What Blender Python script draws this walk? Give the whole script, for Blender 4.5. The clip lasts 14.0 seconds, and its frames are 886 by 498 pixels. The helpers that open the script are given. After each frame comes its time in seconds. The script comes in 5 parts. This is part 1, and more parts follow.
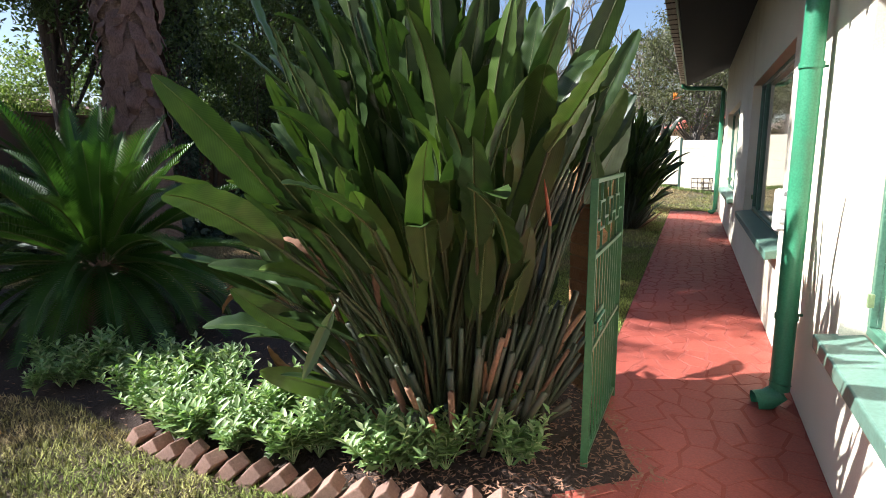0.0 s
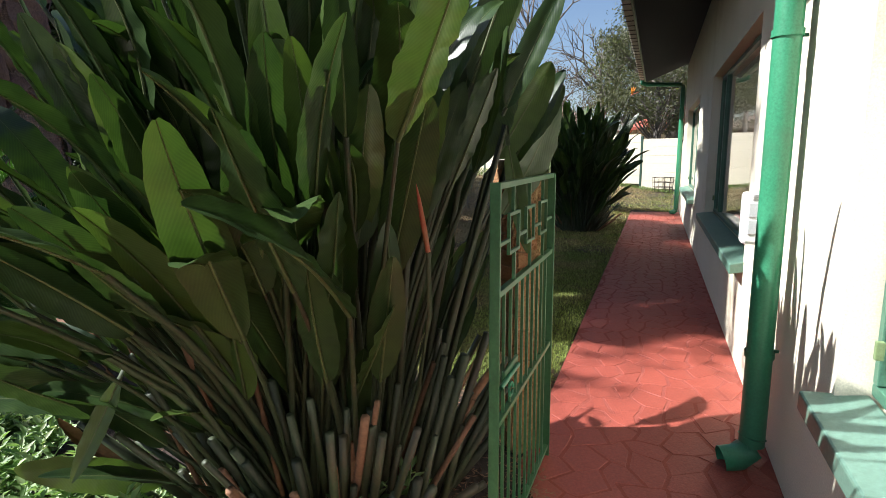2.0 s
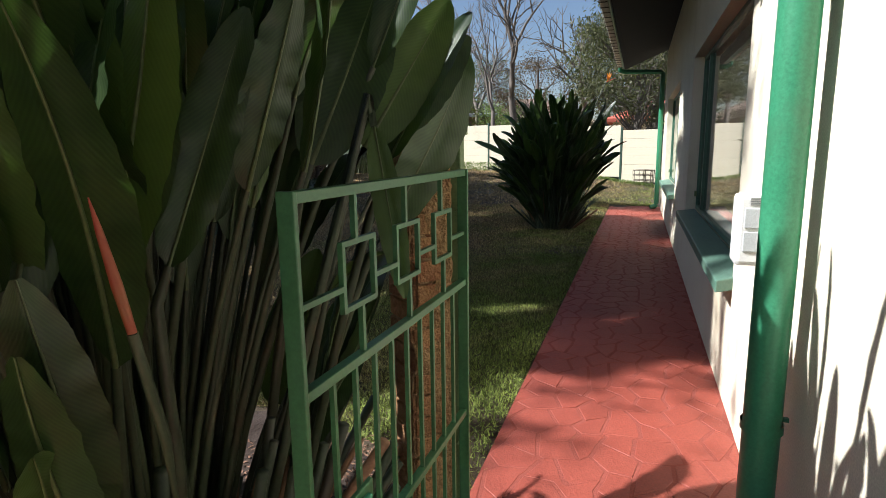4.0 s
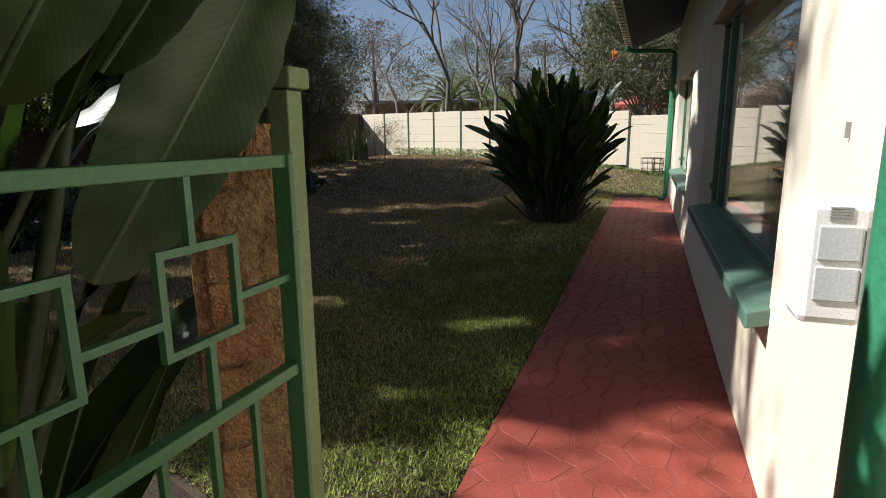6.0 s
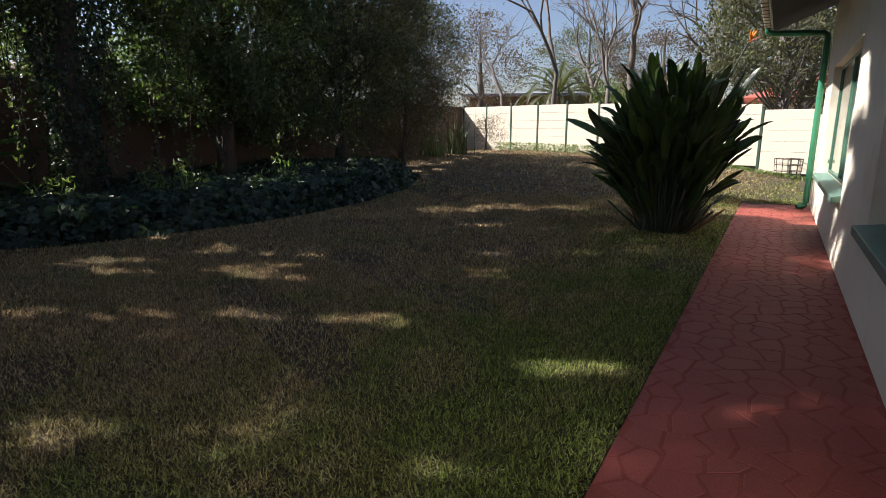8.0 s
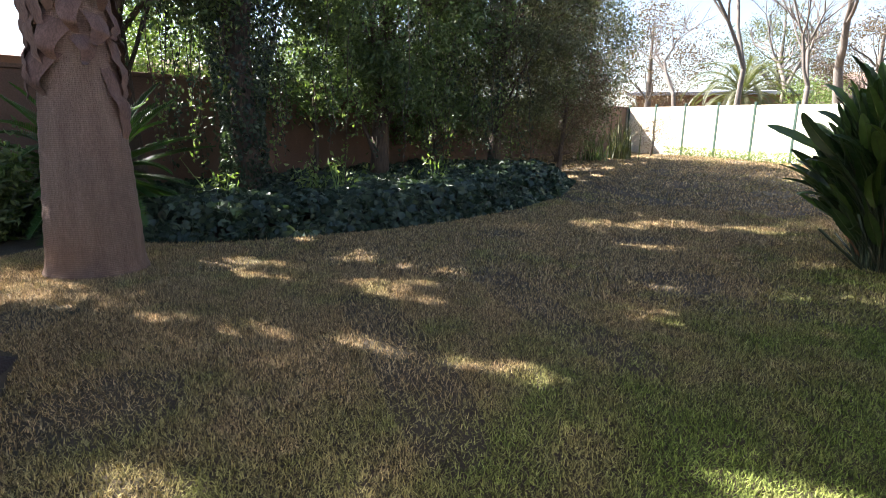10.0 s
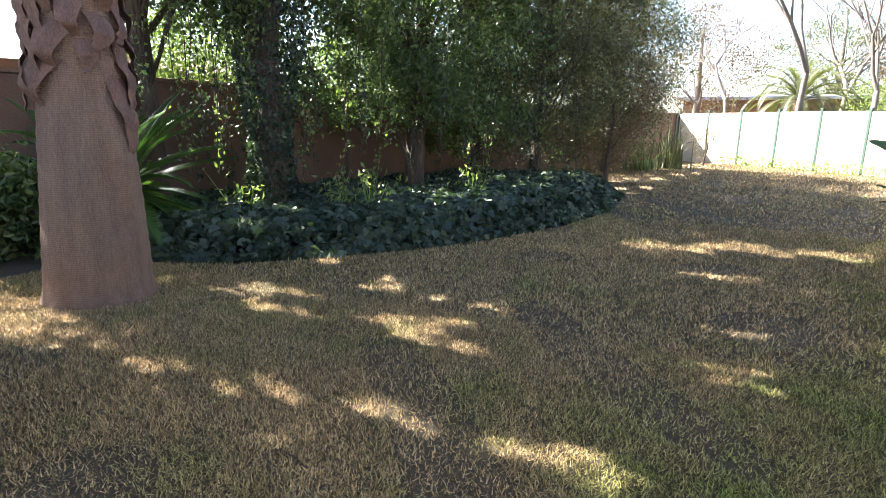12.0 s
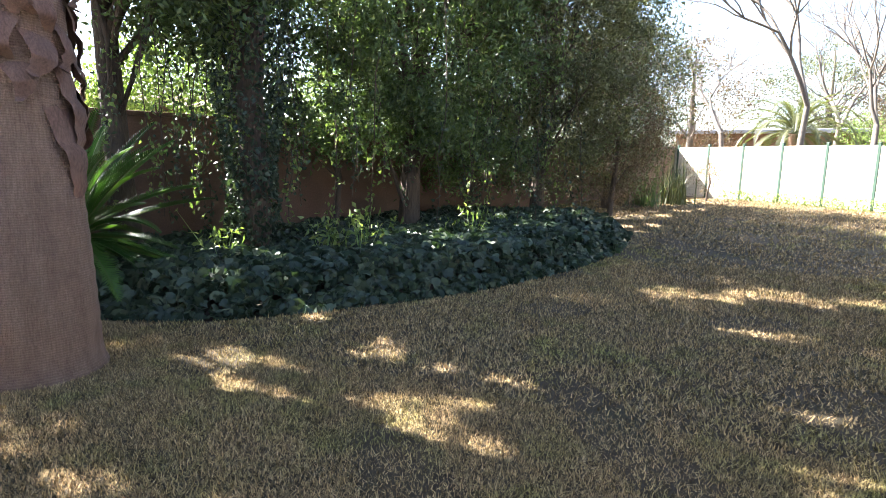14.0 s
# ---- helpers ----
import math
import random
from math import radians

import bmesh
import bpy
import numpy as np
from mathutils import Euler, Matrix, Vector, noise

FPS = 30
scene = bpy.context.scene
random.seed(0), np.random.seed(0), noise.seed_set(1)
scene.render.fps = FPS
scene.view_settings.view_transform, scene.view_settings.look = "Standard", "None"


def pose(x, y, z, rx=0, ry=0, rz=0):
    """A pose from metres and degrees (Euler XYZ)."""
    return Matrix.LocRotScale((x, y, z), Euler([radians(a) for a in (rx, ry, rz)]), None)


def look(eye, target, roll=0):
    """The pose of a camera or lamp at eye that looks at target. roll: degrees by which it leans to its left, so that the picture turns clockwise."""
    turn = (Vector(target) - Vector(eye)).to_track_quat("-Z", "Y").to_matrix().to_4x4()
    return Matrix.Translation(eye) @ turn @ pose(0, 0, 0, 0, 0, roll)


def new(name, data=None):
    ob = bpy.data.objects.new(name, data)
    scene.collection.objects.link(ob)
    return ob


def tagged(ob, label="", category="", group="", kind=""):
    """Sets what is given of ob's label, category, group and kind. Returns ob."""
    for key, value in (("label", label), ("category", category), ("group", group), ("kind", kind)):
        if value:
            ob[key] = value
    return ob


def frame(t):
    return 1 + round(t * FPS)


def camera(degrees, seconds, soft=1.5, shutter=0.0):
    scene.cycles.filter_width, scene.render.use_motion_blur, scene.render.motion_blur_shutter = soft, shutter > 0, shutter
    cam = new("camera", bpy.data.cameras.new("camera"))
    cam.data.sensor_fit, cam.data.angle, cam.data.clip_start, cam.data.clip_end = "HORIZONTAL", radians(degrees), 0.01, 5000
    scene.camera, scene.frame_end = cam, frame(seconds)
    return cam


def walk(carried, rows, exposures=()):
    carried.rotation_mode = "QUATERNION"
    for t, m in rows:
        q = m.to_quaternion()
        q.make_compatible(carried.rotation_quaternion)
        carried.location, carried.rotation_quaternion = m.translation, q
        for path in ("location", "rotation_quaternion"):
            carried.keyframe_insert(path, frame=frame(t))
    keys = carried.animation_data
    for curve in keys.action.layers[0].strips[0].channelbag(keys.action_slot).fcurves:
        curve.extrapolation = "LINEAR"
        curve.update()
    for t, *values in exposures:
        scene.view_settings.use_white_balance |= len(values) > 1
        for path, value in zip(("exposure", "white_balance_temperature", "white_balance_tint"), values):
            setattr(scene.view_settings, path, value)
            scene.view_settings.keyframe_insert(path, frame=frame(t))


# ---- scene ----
cam = camera(76.2, 14.0, 0.5)
METRES, EYE, TILT, LEAN, TURN = 5.976, 1.5, 0.0, 0.0, 0.0
ROWS = [
    (0.0, 0.0, 0.0, 0.0, -0.04, -9.51, 0.22),
    (0.5, 0.0146, 0.0314, -0.0004, -0.98, -9.56, 0.23),
    (1.0, 0.032, 0.0624, -0.0018, -1.94, -9.56, 0.25),
    (1.5, 0.0522, 0.0974, -0.0035, -2.74, -9.55, 0.33),
    (2.0, 0.0685, 0.1295, -0.0037, -3.23, -9.51, 0.43),
    (2.5, 0.0876, 0.1638, -0.0038, -3.78, -9.57, 0.44),
    (3.0, 0.1029, 0.193, -0.0043, -4.35, -9.74, 0.55),
    (3.5, 0.122, 0.2289, -0.0045, -4.68, -9.94, 0.59),
    (4.0, 0.1404, 0.2619, -0.0072, -4.81, -10.16, 0.77),
    (6.5, 0.2195, 0.4366, -0.0138, -3.25, -11.6, 0.43),
    (7.0, 0.2291, 0.4713, -0.0138, -0.92, -11.66, 0.36),
    (7.5, 0.2349, 0.5027, -0.0145, 2.18, -11.74, 0.2),
    (8.0, 0.2402, 0.5342, -0.0133, 6.61, -11.98, -0.07),
    (8.5, 0.2386, 0.5622, -0.0114, 11.51, -12.1, -0.27),
    (9.0, 0.2321, 0.5972, -0.009, 15.77, -12.16, -0.53),
    (11.5, 0.1724, 0.7509, 0.0111, 25.76, -12.24, -1.11),
    (12.0, 0.1576, 0.781, 0.0141, 25.75, -11.99, -1.14),
    (12.5, 0.1396, 0.8164, 0.0159, 25.66, -11.28, -1.13),
    (13.0, 0.1163, 0.8444, 0.0176, 25.53, -10.52, -1.13),
    (13.5, 0.0912, 0.8695, 0.0216, 25.11, -9.6, -1.12),
    (14.0, 0.0743, 0.8996, 0.023, 24.69, -8.77, -1.1),
]
walk(cam, [(t, pose(0, 0, EYE, TILT, LEAN, TURN) @ pose(METRES * x, METRES * y, METRES * z, 90 + pitch, roll, yaw)) for t, x, y, z, yaw, pitch, roll in ROWS],
     [(0.0, 1.7, 5950, 15), (2.5, 1.23, 5950, 12), (4.0, 1.05, 5950, 12), (6.5, 0.66, 6150, 17), (7.5, 0.82, 6150, 18), (8.5, 1.58, 6300, 20), (9.2, 2.05, 6350, 19), (11.2, 3.4, 6350, 15), (14.0, 3.38, 6350, 15)])
SUN_AZ, SUN_EL = radians(-87), radians(43.5)

# ---- light ----
world = bpy.data.worlds.new("sky")
scene.world = world
world.use_nodes = True
wn = world.node_tree.nodes
sky = wn.new("ShaderNodeTexSky")
sky.sky_type = "NISHITA"
sky.sun_disc = False
sky.sun_elevation, sky.sun_rotation = SUN_EL, SUN_AZ % (2 * math.pi)
sky.air_density, sky.dust_density = 1.0, 1.2
world.node_tree.links.new(sky.outputs[0], wn["Background"].inputs[0])
wn["Background"].inputs[1].default_value = 0.055
sun = new("sun", bpy.data.lights.new("sun", "SUN"))
sun.data.energy, sun.data.angle, sun.data.color = 5.0, radians(0.53), (1.0, 0.95, 0.87)
TO_SUN = Vector((math.sin(SUN_AZ) * math.cos(SUN_EL), math.cos(SUN_AZ) * math.cos(SUN_EL), math.sin(SUN_EL)))
sun.matrix_world = look(TO_SUN * 60, (0, 0, 0))


# ---- materials ----
def tree_of(name):
    m = bpy.data.materials.new(name)
    m.use_nodes = True
    return m, m.node_tree.nodes, m.node_tree.links, m.node_tree.nodes["Principled BSDF"]


def ramp(nodes, links, fac, stops):
    r = nodes.new("ShaderNodeValToRGB")
    while len(r.color_ramp.elements) < len(stops):
        r.color_ramp.elements.new(0.5)
    for e, (p, c) in zip(r.color_ramp.elements, stops):
        e.position, e.color = p, (*c, 1)
    links.new(fac, r.inputs[0])
    return r.outputs[0]


def noise_tex(nodes, links, scale, detail=4, coords="Object", rough=0.55, stretch=None):
    tc = nodes.new("ShaderNodeTexCoord")
    n = nodes.new("ShaderNodeTexNoise")
    n.inputs["Scale"].default_value, n.inputs["Detail"].default_value, n.inputs["Roughness"].default_value = scale, detail, rough
    out = tc.outputs[coords]
    if stretch:
        mp = nodes.new("ShaderNodeMapping")
        mp.inputs["Scale"].default_value = stretch
        links.new(out, mp.inputs[0])
        out = mp.outputs[0]
    links.new(out, n.inputs["Vector"])
    return n.outputs[0]


def mixc(nodes, links, fac, a, b, mode="MIX"):
    m = nodes.new("ShaderNodeMix")
    m.data_type, m.blend_type = "RGBA", mode
    for sock, v in ((m.inputs[0], fac), (m.inputs[6], a), (m.inputs[7], b)):
        if isinstance(v, (int, float)):
            sock.default_value = v
        elif isinstance(v, tuple):
            sock.default_value = (*v, 1)
        else:
            links.new(v, sock)
    return m.outputs[2]


def bump(nodes, links, bsdf, height, strength, dist=0.01):
    b = nodes.new("ShaderNodeBump")
    b.inputs["Strength"].default_value, b.inputs["Distance"].default_value = strength, dist
    links.new(height, b.inputs["Height"])
    links.new(b.outputs[0], bsdf.inputs["Normal"])


def plain(name, a, b, scale=6.0, fine=80.0, rough=0.6, bumpy=0.25, dist=0.004, metal=0.0, stain=None, coords="Object", stretch=None, vary=0.0, spec=0.5):
    """Two-scale mottled surface from colour a to b, with optional stain colour."""
    m, n, l, p = tree_of(name)
    big = noise_tex(n, l, scale, 5, coords, 0.6, stretch)
    small = noise_tex(n, l, fine, 3, coords, 0.6, stretch)
    col = ramp(n, l, big, [(0.3, a), (0.7, b)])
    col = mixc(n, l, 0.35, col, ramp(n, l, small, [(0.3, tuple(c * 0.6 for c in a)), (0.7, tuple(min(1, c * 1.25) for c in b))]))
    if stain:
        patch = noise_tex(n, l, scale * 0.35, 6, coords, 0.7)
        col = mixc(n, l, ramp(n, l, patch, [(0.52, (0, 0, 0)), (0.68, (0.8, 0.8, 0.8))]), col, stain)
    if vary:
        oi = n.new("ShaderNodeObjectInfo")
        hv = n.new("ShaderNodeHueSaturation")
        mr = n.new("ShaderNodeMapRange")
        mr.inputs[3].default_value, mr.inputs[4].default_value = 1 - vary, 1 + vary
        l.new(oi.outputs["Random"], mr.inputs[0])
        l.new(mr.outputs[0], hv.inputs["Value"])
        l.new(col, hv.inputs["Color"])
        col = hv.outputs[0]
    l.new(col, p.inputs["Base Color"])
    p.inputs["Roughness"].default_value, p.inputs["Metallic"].default_value = rough, metal
    p.inputs["Specular IOR Level"].default_value = spec
    if bumpy:
        bump(n, l, p, small, bumpy, dist)
    return m


def leafy(name, a, b, c, rough=0.45, through_light=0.35, rib=0.0, per="island", spec=0.5):
    """Leaf surface: three greens spread over leaves at random, part of the light passing through."""
    m, n, l, p = tree_of(name)
    if per == "island":
        rnd = n.new("ShaderNodeNewGeometry").outputs["Random Per Island"]
    else:
        rnd = n.new("ShaderNodeObjectInfo").outputs["Random"]
    col = ramp(n, l, rnd, [(0.0, a), (0.6, b), (1.0, c)])
    mott = noise_tex(n, l, 9, 4)
    col = mixc(n, l, 0.3, col, ramp(n, l, mott, [(0.3, tuple(v * 0.5 for v in a)), (0.75, c)]))
    if rib:
        tc = n.new("ShaderNodeTexCoord")
        w = n.new("ShaderNodeTexWave")
        w.wave_type, w.bands_direction = "BANDS", "Y"
        w.inputs["Scale"].default_value, w.inputs["Distortion"].default_value, w.inputs["Detail"].default_value = rib, 1.2, 2
        l.new(tc.outputs["UV"], w.inputs[0])
        bump(n, l, p, w.outputs[1], 0.07, 0.002)
        col = mixc(n, l, 0.06, col, ramp(n, l, w.outputs[1], [(0.2, tuple(v * 0.55 for v in b)), (0.9, tuple(v * 1.5 for v in c))]))
    l.new(col, p.inputs["Base Color"])
    p.inputs["Roughness"].default_value = rough
    p.inputs["Specular IOR Level"].default_value = spec
    tr = n.new("ShaderNodeBsdfTranslucent")
    l.new(mixc(n, l, 1.0, col, (1.0, 1.15, 0.5), "MULTIPLY"), tr.inputs[0])
    mx = n.new("ShaderNodeMixShader")
    mx.inputs[0].default_value = through_light
    l.new(p.outputs[0], mx.inputs[1])
    l.new(tr.outputs[0], mx.inputs[2])
    l.new(mx.outputs[0], n["Material Output"].inputs[0])
    return m


def lawn_material():
    m, n, l, p = tree_of("lawn_grass")
    big = noise_tex(n, l, 0.55, 4)
    mid = noise_tex(n, l, 2.3, 4)
    fine = noise_tex(n, l, 160, 3)
    sep = n.new("ShaderNodeSeparateXYZ")
    tc = n.new("ShaderNodeTexCoord")
    l.new(tc.outputs["Object"], sep.inputs[0])
    dot = n.new("ShaderNodeVectorMath")
    dot.operation = "DOT_PRODUCT"
    l.new(tc.outputs["Object"], dot.inputs[0])
    dry_way = HN + 0.13 * HD
    dot.inputs[1].default_value = (dry_way.x, dry_way.y, 0)
    mr = n.new("ShaderNodeMapRange")
    mr.inputs[1].default_value, mr.inputs[2].default_value = H0.dot(dry_way) + 0.75, H0.dot(dry_way) + 4.5
    l.new(dot.outputs["Value"], mr.inputs[0])
    add = n.new("ShaderNodeMath")
    add.operation = "ADD"
    l.new(mr.outputs[0], add.inputs[0])
    mm = n.new("ShaderNodeMath")
    mm.operation = "MULTIPLY_ADD"
    mm.inputs[1].default_value, mm.inputs[2].default_value = 2.6, -1.44
    mx = n.new("ShaderNodeMath")
    mx.operation = "ADD"
    l.new(big, mx.inputs[0])
    l.new(mid, mx.inputs[1])
    half = n.new("ShaderNodeMath")
    half.operation = "MULTIPLY"
    half.inputs[1].default_value = 0.5
    l.new(mx.outputs[0], half.inputs[0])
    l.new(half.outputs[0], mm.inputs[0])
    l.new(mm.outputs[0], add.inputs[1])
    dry = ramp(n, l, fine, [(0.25, (0.13, 0.089, 0.051)), (0.5, (0.265, 0.195, 0.108)), (0.75, (0.39, 0.34, 0.195))])
    green = ramp(n, l, fine, [(0.25, (0.065, 0.080, 0.026)), (0.5, (0.125, 0.165, 0.042)), (0.75, (0.215, 0.265, 0.075))])
    col = mixc(n, l, ramp(n, l, add.outputs[0], [(0.15, (0, 0, 0)), (0.85, (1, 1, 1))]), green, dry)
    rnd = n.new("ShaderNodeNewGeometry").outputs["Random Per Island"]
    col = mixc(n, l, 0.85, col, ramp(n, l, rnd, [(0.0, (0.12, 0.11, 0.10)), (0.5, (0.72, 0.69, 0.61)), (1.0, (1.7, 1.64, 1.45))]), "MULTIPLY")
    col = mixc(n, l, 1.0, col, (1.85, 1.85, 1.85), "MULTIPLY")
    l.new(col, p.inputs["Base Color"])
    p.inputs["Roughness"].default_value = 0.85
    p.inputs["Specular IOR Level"].default_value = 0.2
    bump(n, l, p, fine, 0.8, 0.02)
    return m


def glass_material():
    m, n, l, p = tree_of("window_glass")
    p.inputs["Base Color"].default_value = (0.9, 0.95, 0.95, 1)
    p.inputs["Roughness"].default_value = 0.02
    p.inputs["Transmission Weight"].default_value = 1.0
    p.inputs["IOR"].default_value = 1.5
    return m


# house frame: along the wall, out from the wall, up
HA = radians(23.7)
H0 = Vector((1.72, 2.30, 0))
HD = Vector((math.sin(HA), math.cos(HA), 0))
HN = Vector((-math.cos(HA), math.sin(HA), 0))
HM = Matrix.Translation(H0) @ Matrix((HD, HN, Vector((0, 0, 1)))).transposed().to_4x4()

CREAM = plain("cream_plaster", (0.72, 0.66, 0.50), (0.80, 0.75, 0.60), 1.6, 140, 0.85, 0.35, 0.003, stain=(0.60, 0.53, 0.38))
WEATHERED = plain("weathered_cream_paint", (0.42, 0.38, 0.28), (0.60, 0.55, 0.42), 3, 60, 0.8, 0.3, 0.003, stain=(0.22, 0.19, 0.14))
GREEN = plain("green_paint", (0.030, 0.19, 0.095), (0.05, 0.25, 0.13), 5, 90, 0.38, 0.12, 0.002, stain=(0.05, 0.17, 0.09))
PALEGREEN = plain("pale_green_paint", (0.13, 0.185, 0.075), (0.17, 0.235, 0.10), 4, 120, 0.5, 0.3, 0.002, stain=(0.10, 0.20, 0.09))
GATEGREEN = plain("gate_green_paint", (0.030, 0.115, 0.042), (0.055, 0.155, 0.06), 6, 90, 0.42, 0.15, 0.002, stain=(0.05, 0.13, 0.07))
SILLGREEN = plain("sill_green_paint", (0.085, 0.16, 0.12), (0.12, 0.21, 0.16), 3, 60, 0.45, 0.2, 0.002, stain=(0.09, 0.21, 0.15))
# soffit boards: near-black base colour with little specular
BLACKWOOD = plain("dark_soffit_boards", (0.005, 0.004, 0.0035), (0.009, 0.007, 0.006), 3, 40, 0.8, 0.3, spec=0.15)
TILEROOF = plain("roof_tile", (0.10, 0.055, 0.04), (0.17, 0.09, 0.06), 4, 50, 0.8, 0.4, 0.01)
PAVER = plain("red_painted_paving", (0.23, 0.046, 0.029), (0.31, 0.070, 0.045), 2.2, 70, 0.6, 0.5, 0.006, stain=(0.19, 0.042, 0.028), vary=0.05)
JOINT = plain("dark_red_joint", (0.20, 0.041, 0.027), (0.27, 0.062, 0.041), 6, 120, 0.9, 0.5, 0.006)
SOIL = plain("dark_soil", (0.022, 0.014, 0.010), (0.05, 0.030, 0.020), 5, 60, 0.95, 0.9, 0.02)
EARTH = plain("far_earth", (0.14, 0.11, 0.06), (0.20, 0.16, 0.09), 0.3, 8, 0.95, 0.5, 0.05)
MULCH = plain("dry_leaf_litter", (0.16, 0.075, 0.045), (0.30, 0.17, 0.10), 9, 60, 0.8, 0.3, vary=0.3)
BRICKM = plain("orange_brick", (0.33, 0.155, 0.065), (0.48, 0.27, 0.12), 9, 110, 0.95, 1.0, 0.02, stain=(0.27, 0.075, 0.04), vary=0.15)
ROUGHCAST = plain("tan_roughcast", (0.20, 0.10, 0.042), (0.46, 0.30, 0.14), 26, 75, 0.95, 1.0, 0.02, stain=(0.20, 0.065, 0.03))
MORTAR = plain("sandy_mortar", (0.30, 0.18, 0.09), (0.42, 0.27, 0.14), 9, 120, 0.95, 0.9, 0.01)
EDGEBRICK = plain("edging_brick", (0.20, 0.115, 0.085), (0.29, 0.175, 0.13), 8, 90, 0.9, 0.7, 0.008, vary=0.18)
POSTGREEN = plain("dark_post_green", (0.02, 0.052, 0.036), (0.035, 0.08, 0.052), 3, 60, 0.6, 0.2, 0.002)
FRAMEGREEN = plain("dark_frame_green", (0.04, 0.12, 0.075), (0.07, 0.17, 0.11), 4, 90, 0.4, 0.15, 0.002)
PRECAST = plain("cream_precast_concrete", (0.66, 0.60, 0.45), (0.76, 0.70, 0.54), 0.9, 40, 0.9, 0.5, 0.006, stain=(0.55, 0.47, 0.33))
BROWNWALL = plain("brown_boundary_plaster", (0.10, 0.06, 0.042), (0.15, 0.095, 0.068), 1.1, 40, 0.95, 0.6, 0.01, stain=(0.08, 0.055, 0.04))
PLASTIC = plain("white_plastic", (0.72, 0.72, 0.70), (0.78, 0.78, 0.76), 5, 200, 0.35, 0.05, 0.001)
GREYLENS = plain("grey_lens_plastic", (0.45, 0.47, 0.48), (0.52, 0.54, 0.55), 5, 200, 0.3, 0.05, 0.001)
GREYTRIM = plain("grey_trim_plastic", (0.25, 0.25, 0.25), (0.3, 0.3, 0.3), 5, 200, 0.4, 0.05, 0.001)
THATCH = plain("brown_lawn_thatch", (0.05, 0.036, 0.02), (0.10, 0.075, 0.042), 1.5, 120, 0.95, 0.9, 0.02, stain=(0.05, 0.055, 0.022))
GLASS = glass_material()
INSIDE = plain("dim_room_paint", (0.30, 0.27, 0.22), (0.38, 0.34, 0.28), 2, 30, 0.9, 0.2)
CURTAIN = plain("pale_curtain", (0.5, 0.47, 0.42), (0.6, 0.57, 0.52), 3, 60, 0.95, 0.3)
BARK = plain("dark_bark", (0.045, 0.032, 0.024), (0.10, 0.075, 0.055), 5, 40, 0.95, 1.0, 0.03, stretch=(1, 1, 0.2))
GREYBARK = plain("grey_bark", (0.10, 0.085, 0.07), (0.19, 0.165, 0.14), 5, 40, 0.95, 0.8, 0.02, stretch=(1, 1, 0.25))
PALMBARK = plain("palm_bark", (0.20, 0.125, 0.09), (0.34, 0.235, 0.175), 2.5, 24, 0.95, 1.0, 0.035, stretch=(4.2, 4.2, 0.4), stain=(0.19, 0.12, 0.09))
BOOT = plain("dead_palm_leaf_base", (0.085, 0.045, 0.034), (0.22, 0.135, 0.10), 4, 40, 0.9, 0.6, 0.01, stretch=(2, 2, 0.5))
bk = PALMBARK.node_tree
wv = bk.nodes.new("ShaderNodeTexWave")
wv.bands_direction = "Z"
wv.inputs["Scale"].default_value, wv.inputs["Distortion"].default_value, wv.inputs["Detail"].default_value, wv.inputs["Detail Scale"].default_value = 17, 4, 4, 3.0
bk.links.new(bk.nodes.new("ShaderNodeTexCoord").outputs["Object"], wv.inputs[0])
b2 = bk.nodes.new("ShaderNodeBump")
b2.inputs["Strength"].default_value, b2.inputs["Distance"].default_value = 0.45, 0.008
bk.links.new(wv.outputs[1], b2.inputs["Height"])
bk.links.new(bk.nodes["Bump"].outputs[0], b2.inputs["Normal"])
tone = bk.nodes.new("ShaderNodeValToRGB")
tone.color_ramp.elements[0].color, tone.color_ramp.elements[1].color = (0.80, 0.77, 0.75, 1), (1.12, 1.1, 1.08, 1)
bk.links.new(wv.outputs[1], tone.inputs[0])
base_in = bk.nodes["Principled BSDF"].inputs["Base Color"]
bk.links.new(mixc(bk.nodes, bk.links, 0.8, base_in.links[0].from_socket, tone.outputs[0], "MULTIPLY"), base_in)
bk.links.new(b2.outputs[0], bk.nodes["Principled BSDF"].inputs["Normal"])
LAWN = lawn_material()
STREL = leafy("strelitzia_leaf", (0.013, 0.032, 0.013), (0.025, 0.055, 0.017), (0.095, 0.155, 0.030), 0.36, 0.23, rib=12.0, per="object")
STRELRIB = plain("strelitzia_midrib", (0.055, 0.075, 0.024), (0.10, 0.125, 0.04), 5, 50, 0.5, 0.1, 0.002)
STEM = plain("strelitzia_stem", (0.022, 0.034, 0.016), (0.048, 0.062, 0.027), 4, 60, 0.5, 0.3, 0.004, stain=(0.075, 0.042, 0.022), vary=0.3)
DEADLEAF = plain("withered_leaf", (0.13, 0.062, 0.030), (0.27, 0.14, 0.075), 5, 50, 0.8, 0.4, 0.006, vary=0.25)
CYCAD = leafy("cycad_leaflet", (0.020, 0.062, 0.012), (0.035, 0.09, 0.016), (0.085, 0.17, 0.03), 0.42, 0.25, spec=0.3, per="object")
HERB = leafy("herb_leaf", (0.12, 0.23, 0.07), (0.24, 0.40, 0.13), (0.52, 0.58, 0.32), 0.5, 0.35)
IVY = leafy("ivy_leaf", (0.010, 0.024, 0.014), (0.024, 0.048, 0.028), (0.12, 0.16, 0.10), 0.42, 0.2, spec=0.35)
DARKLEAF = leafy("dark_tree_leaf", (0.04, 0.07, 0.027), (0.085, 0.135, 0.048), (0.20, 0.265, 0.105), 0.38, 0.42)
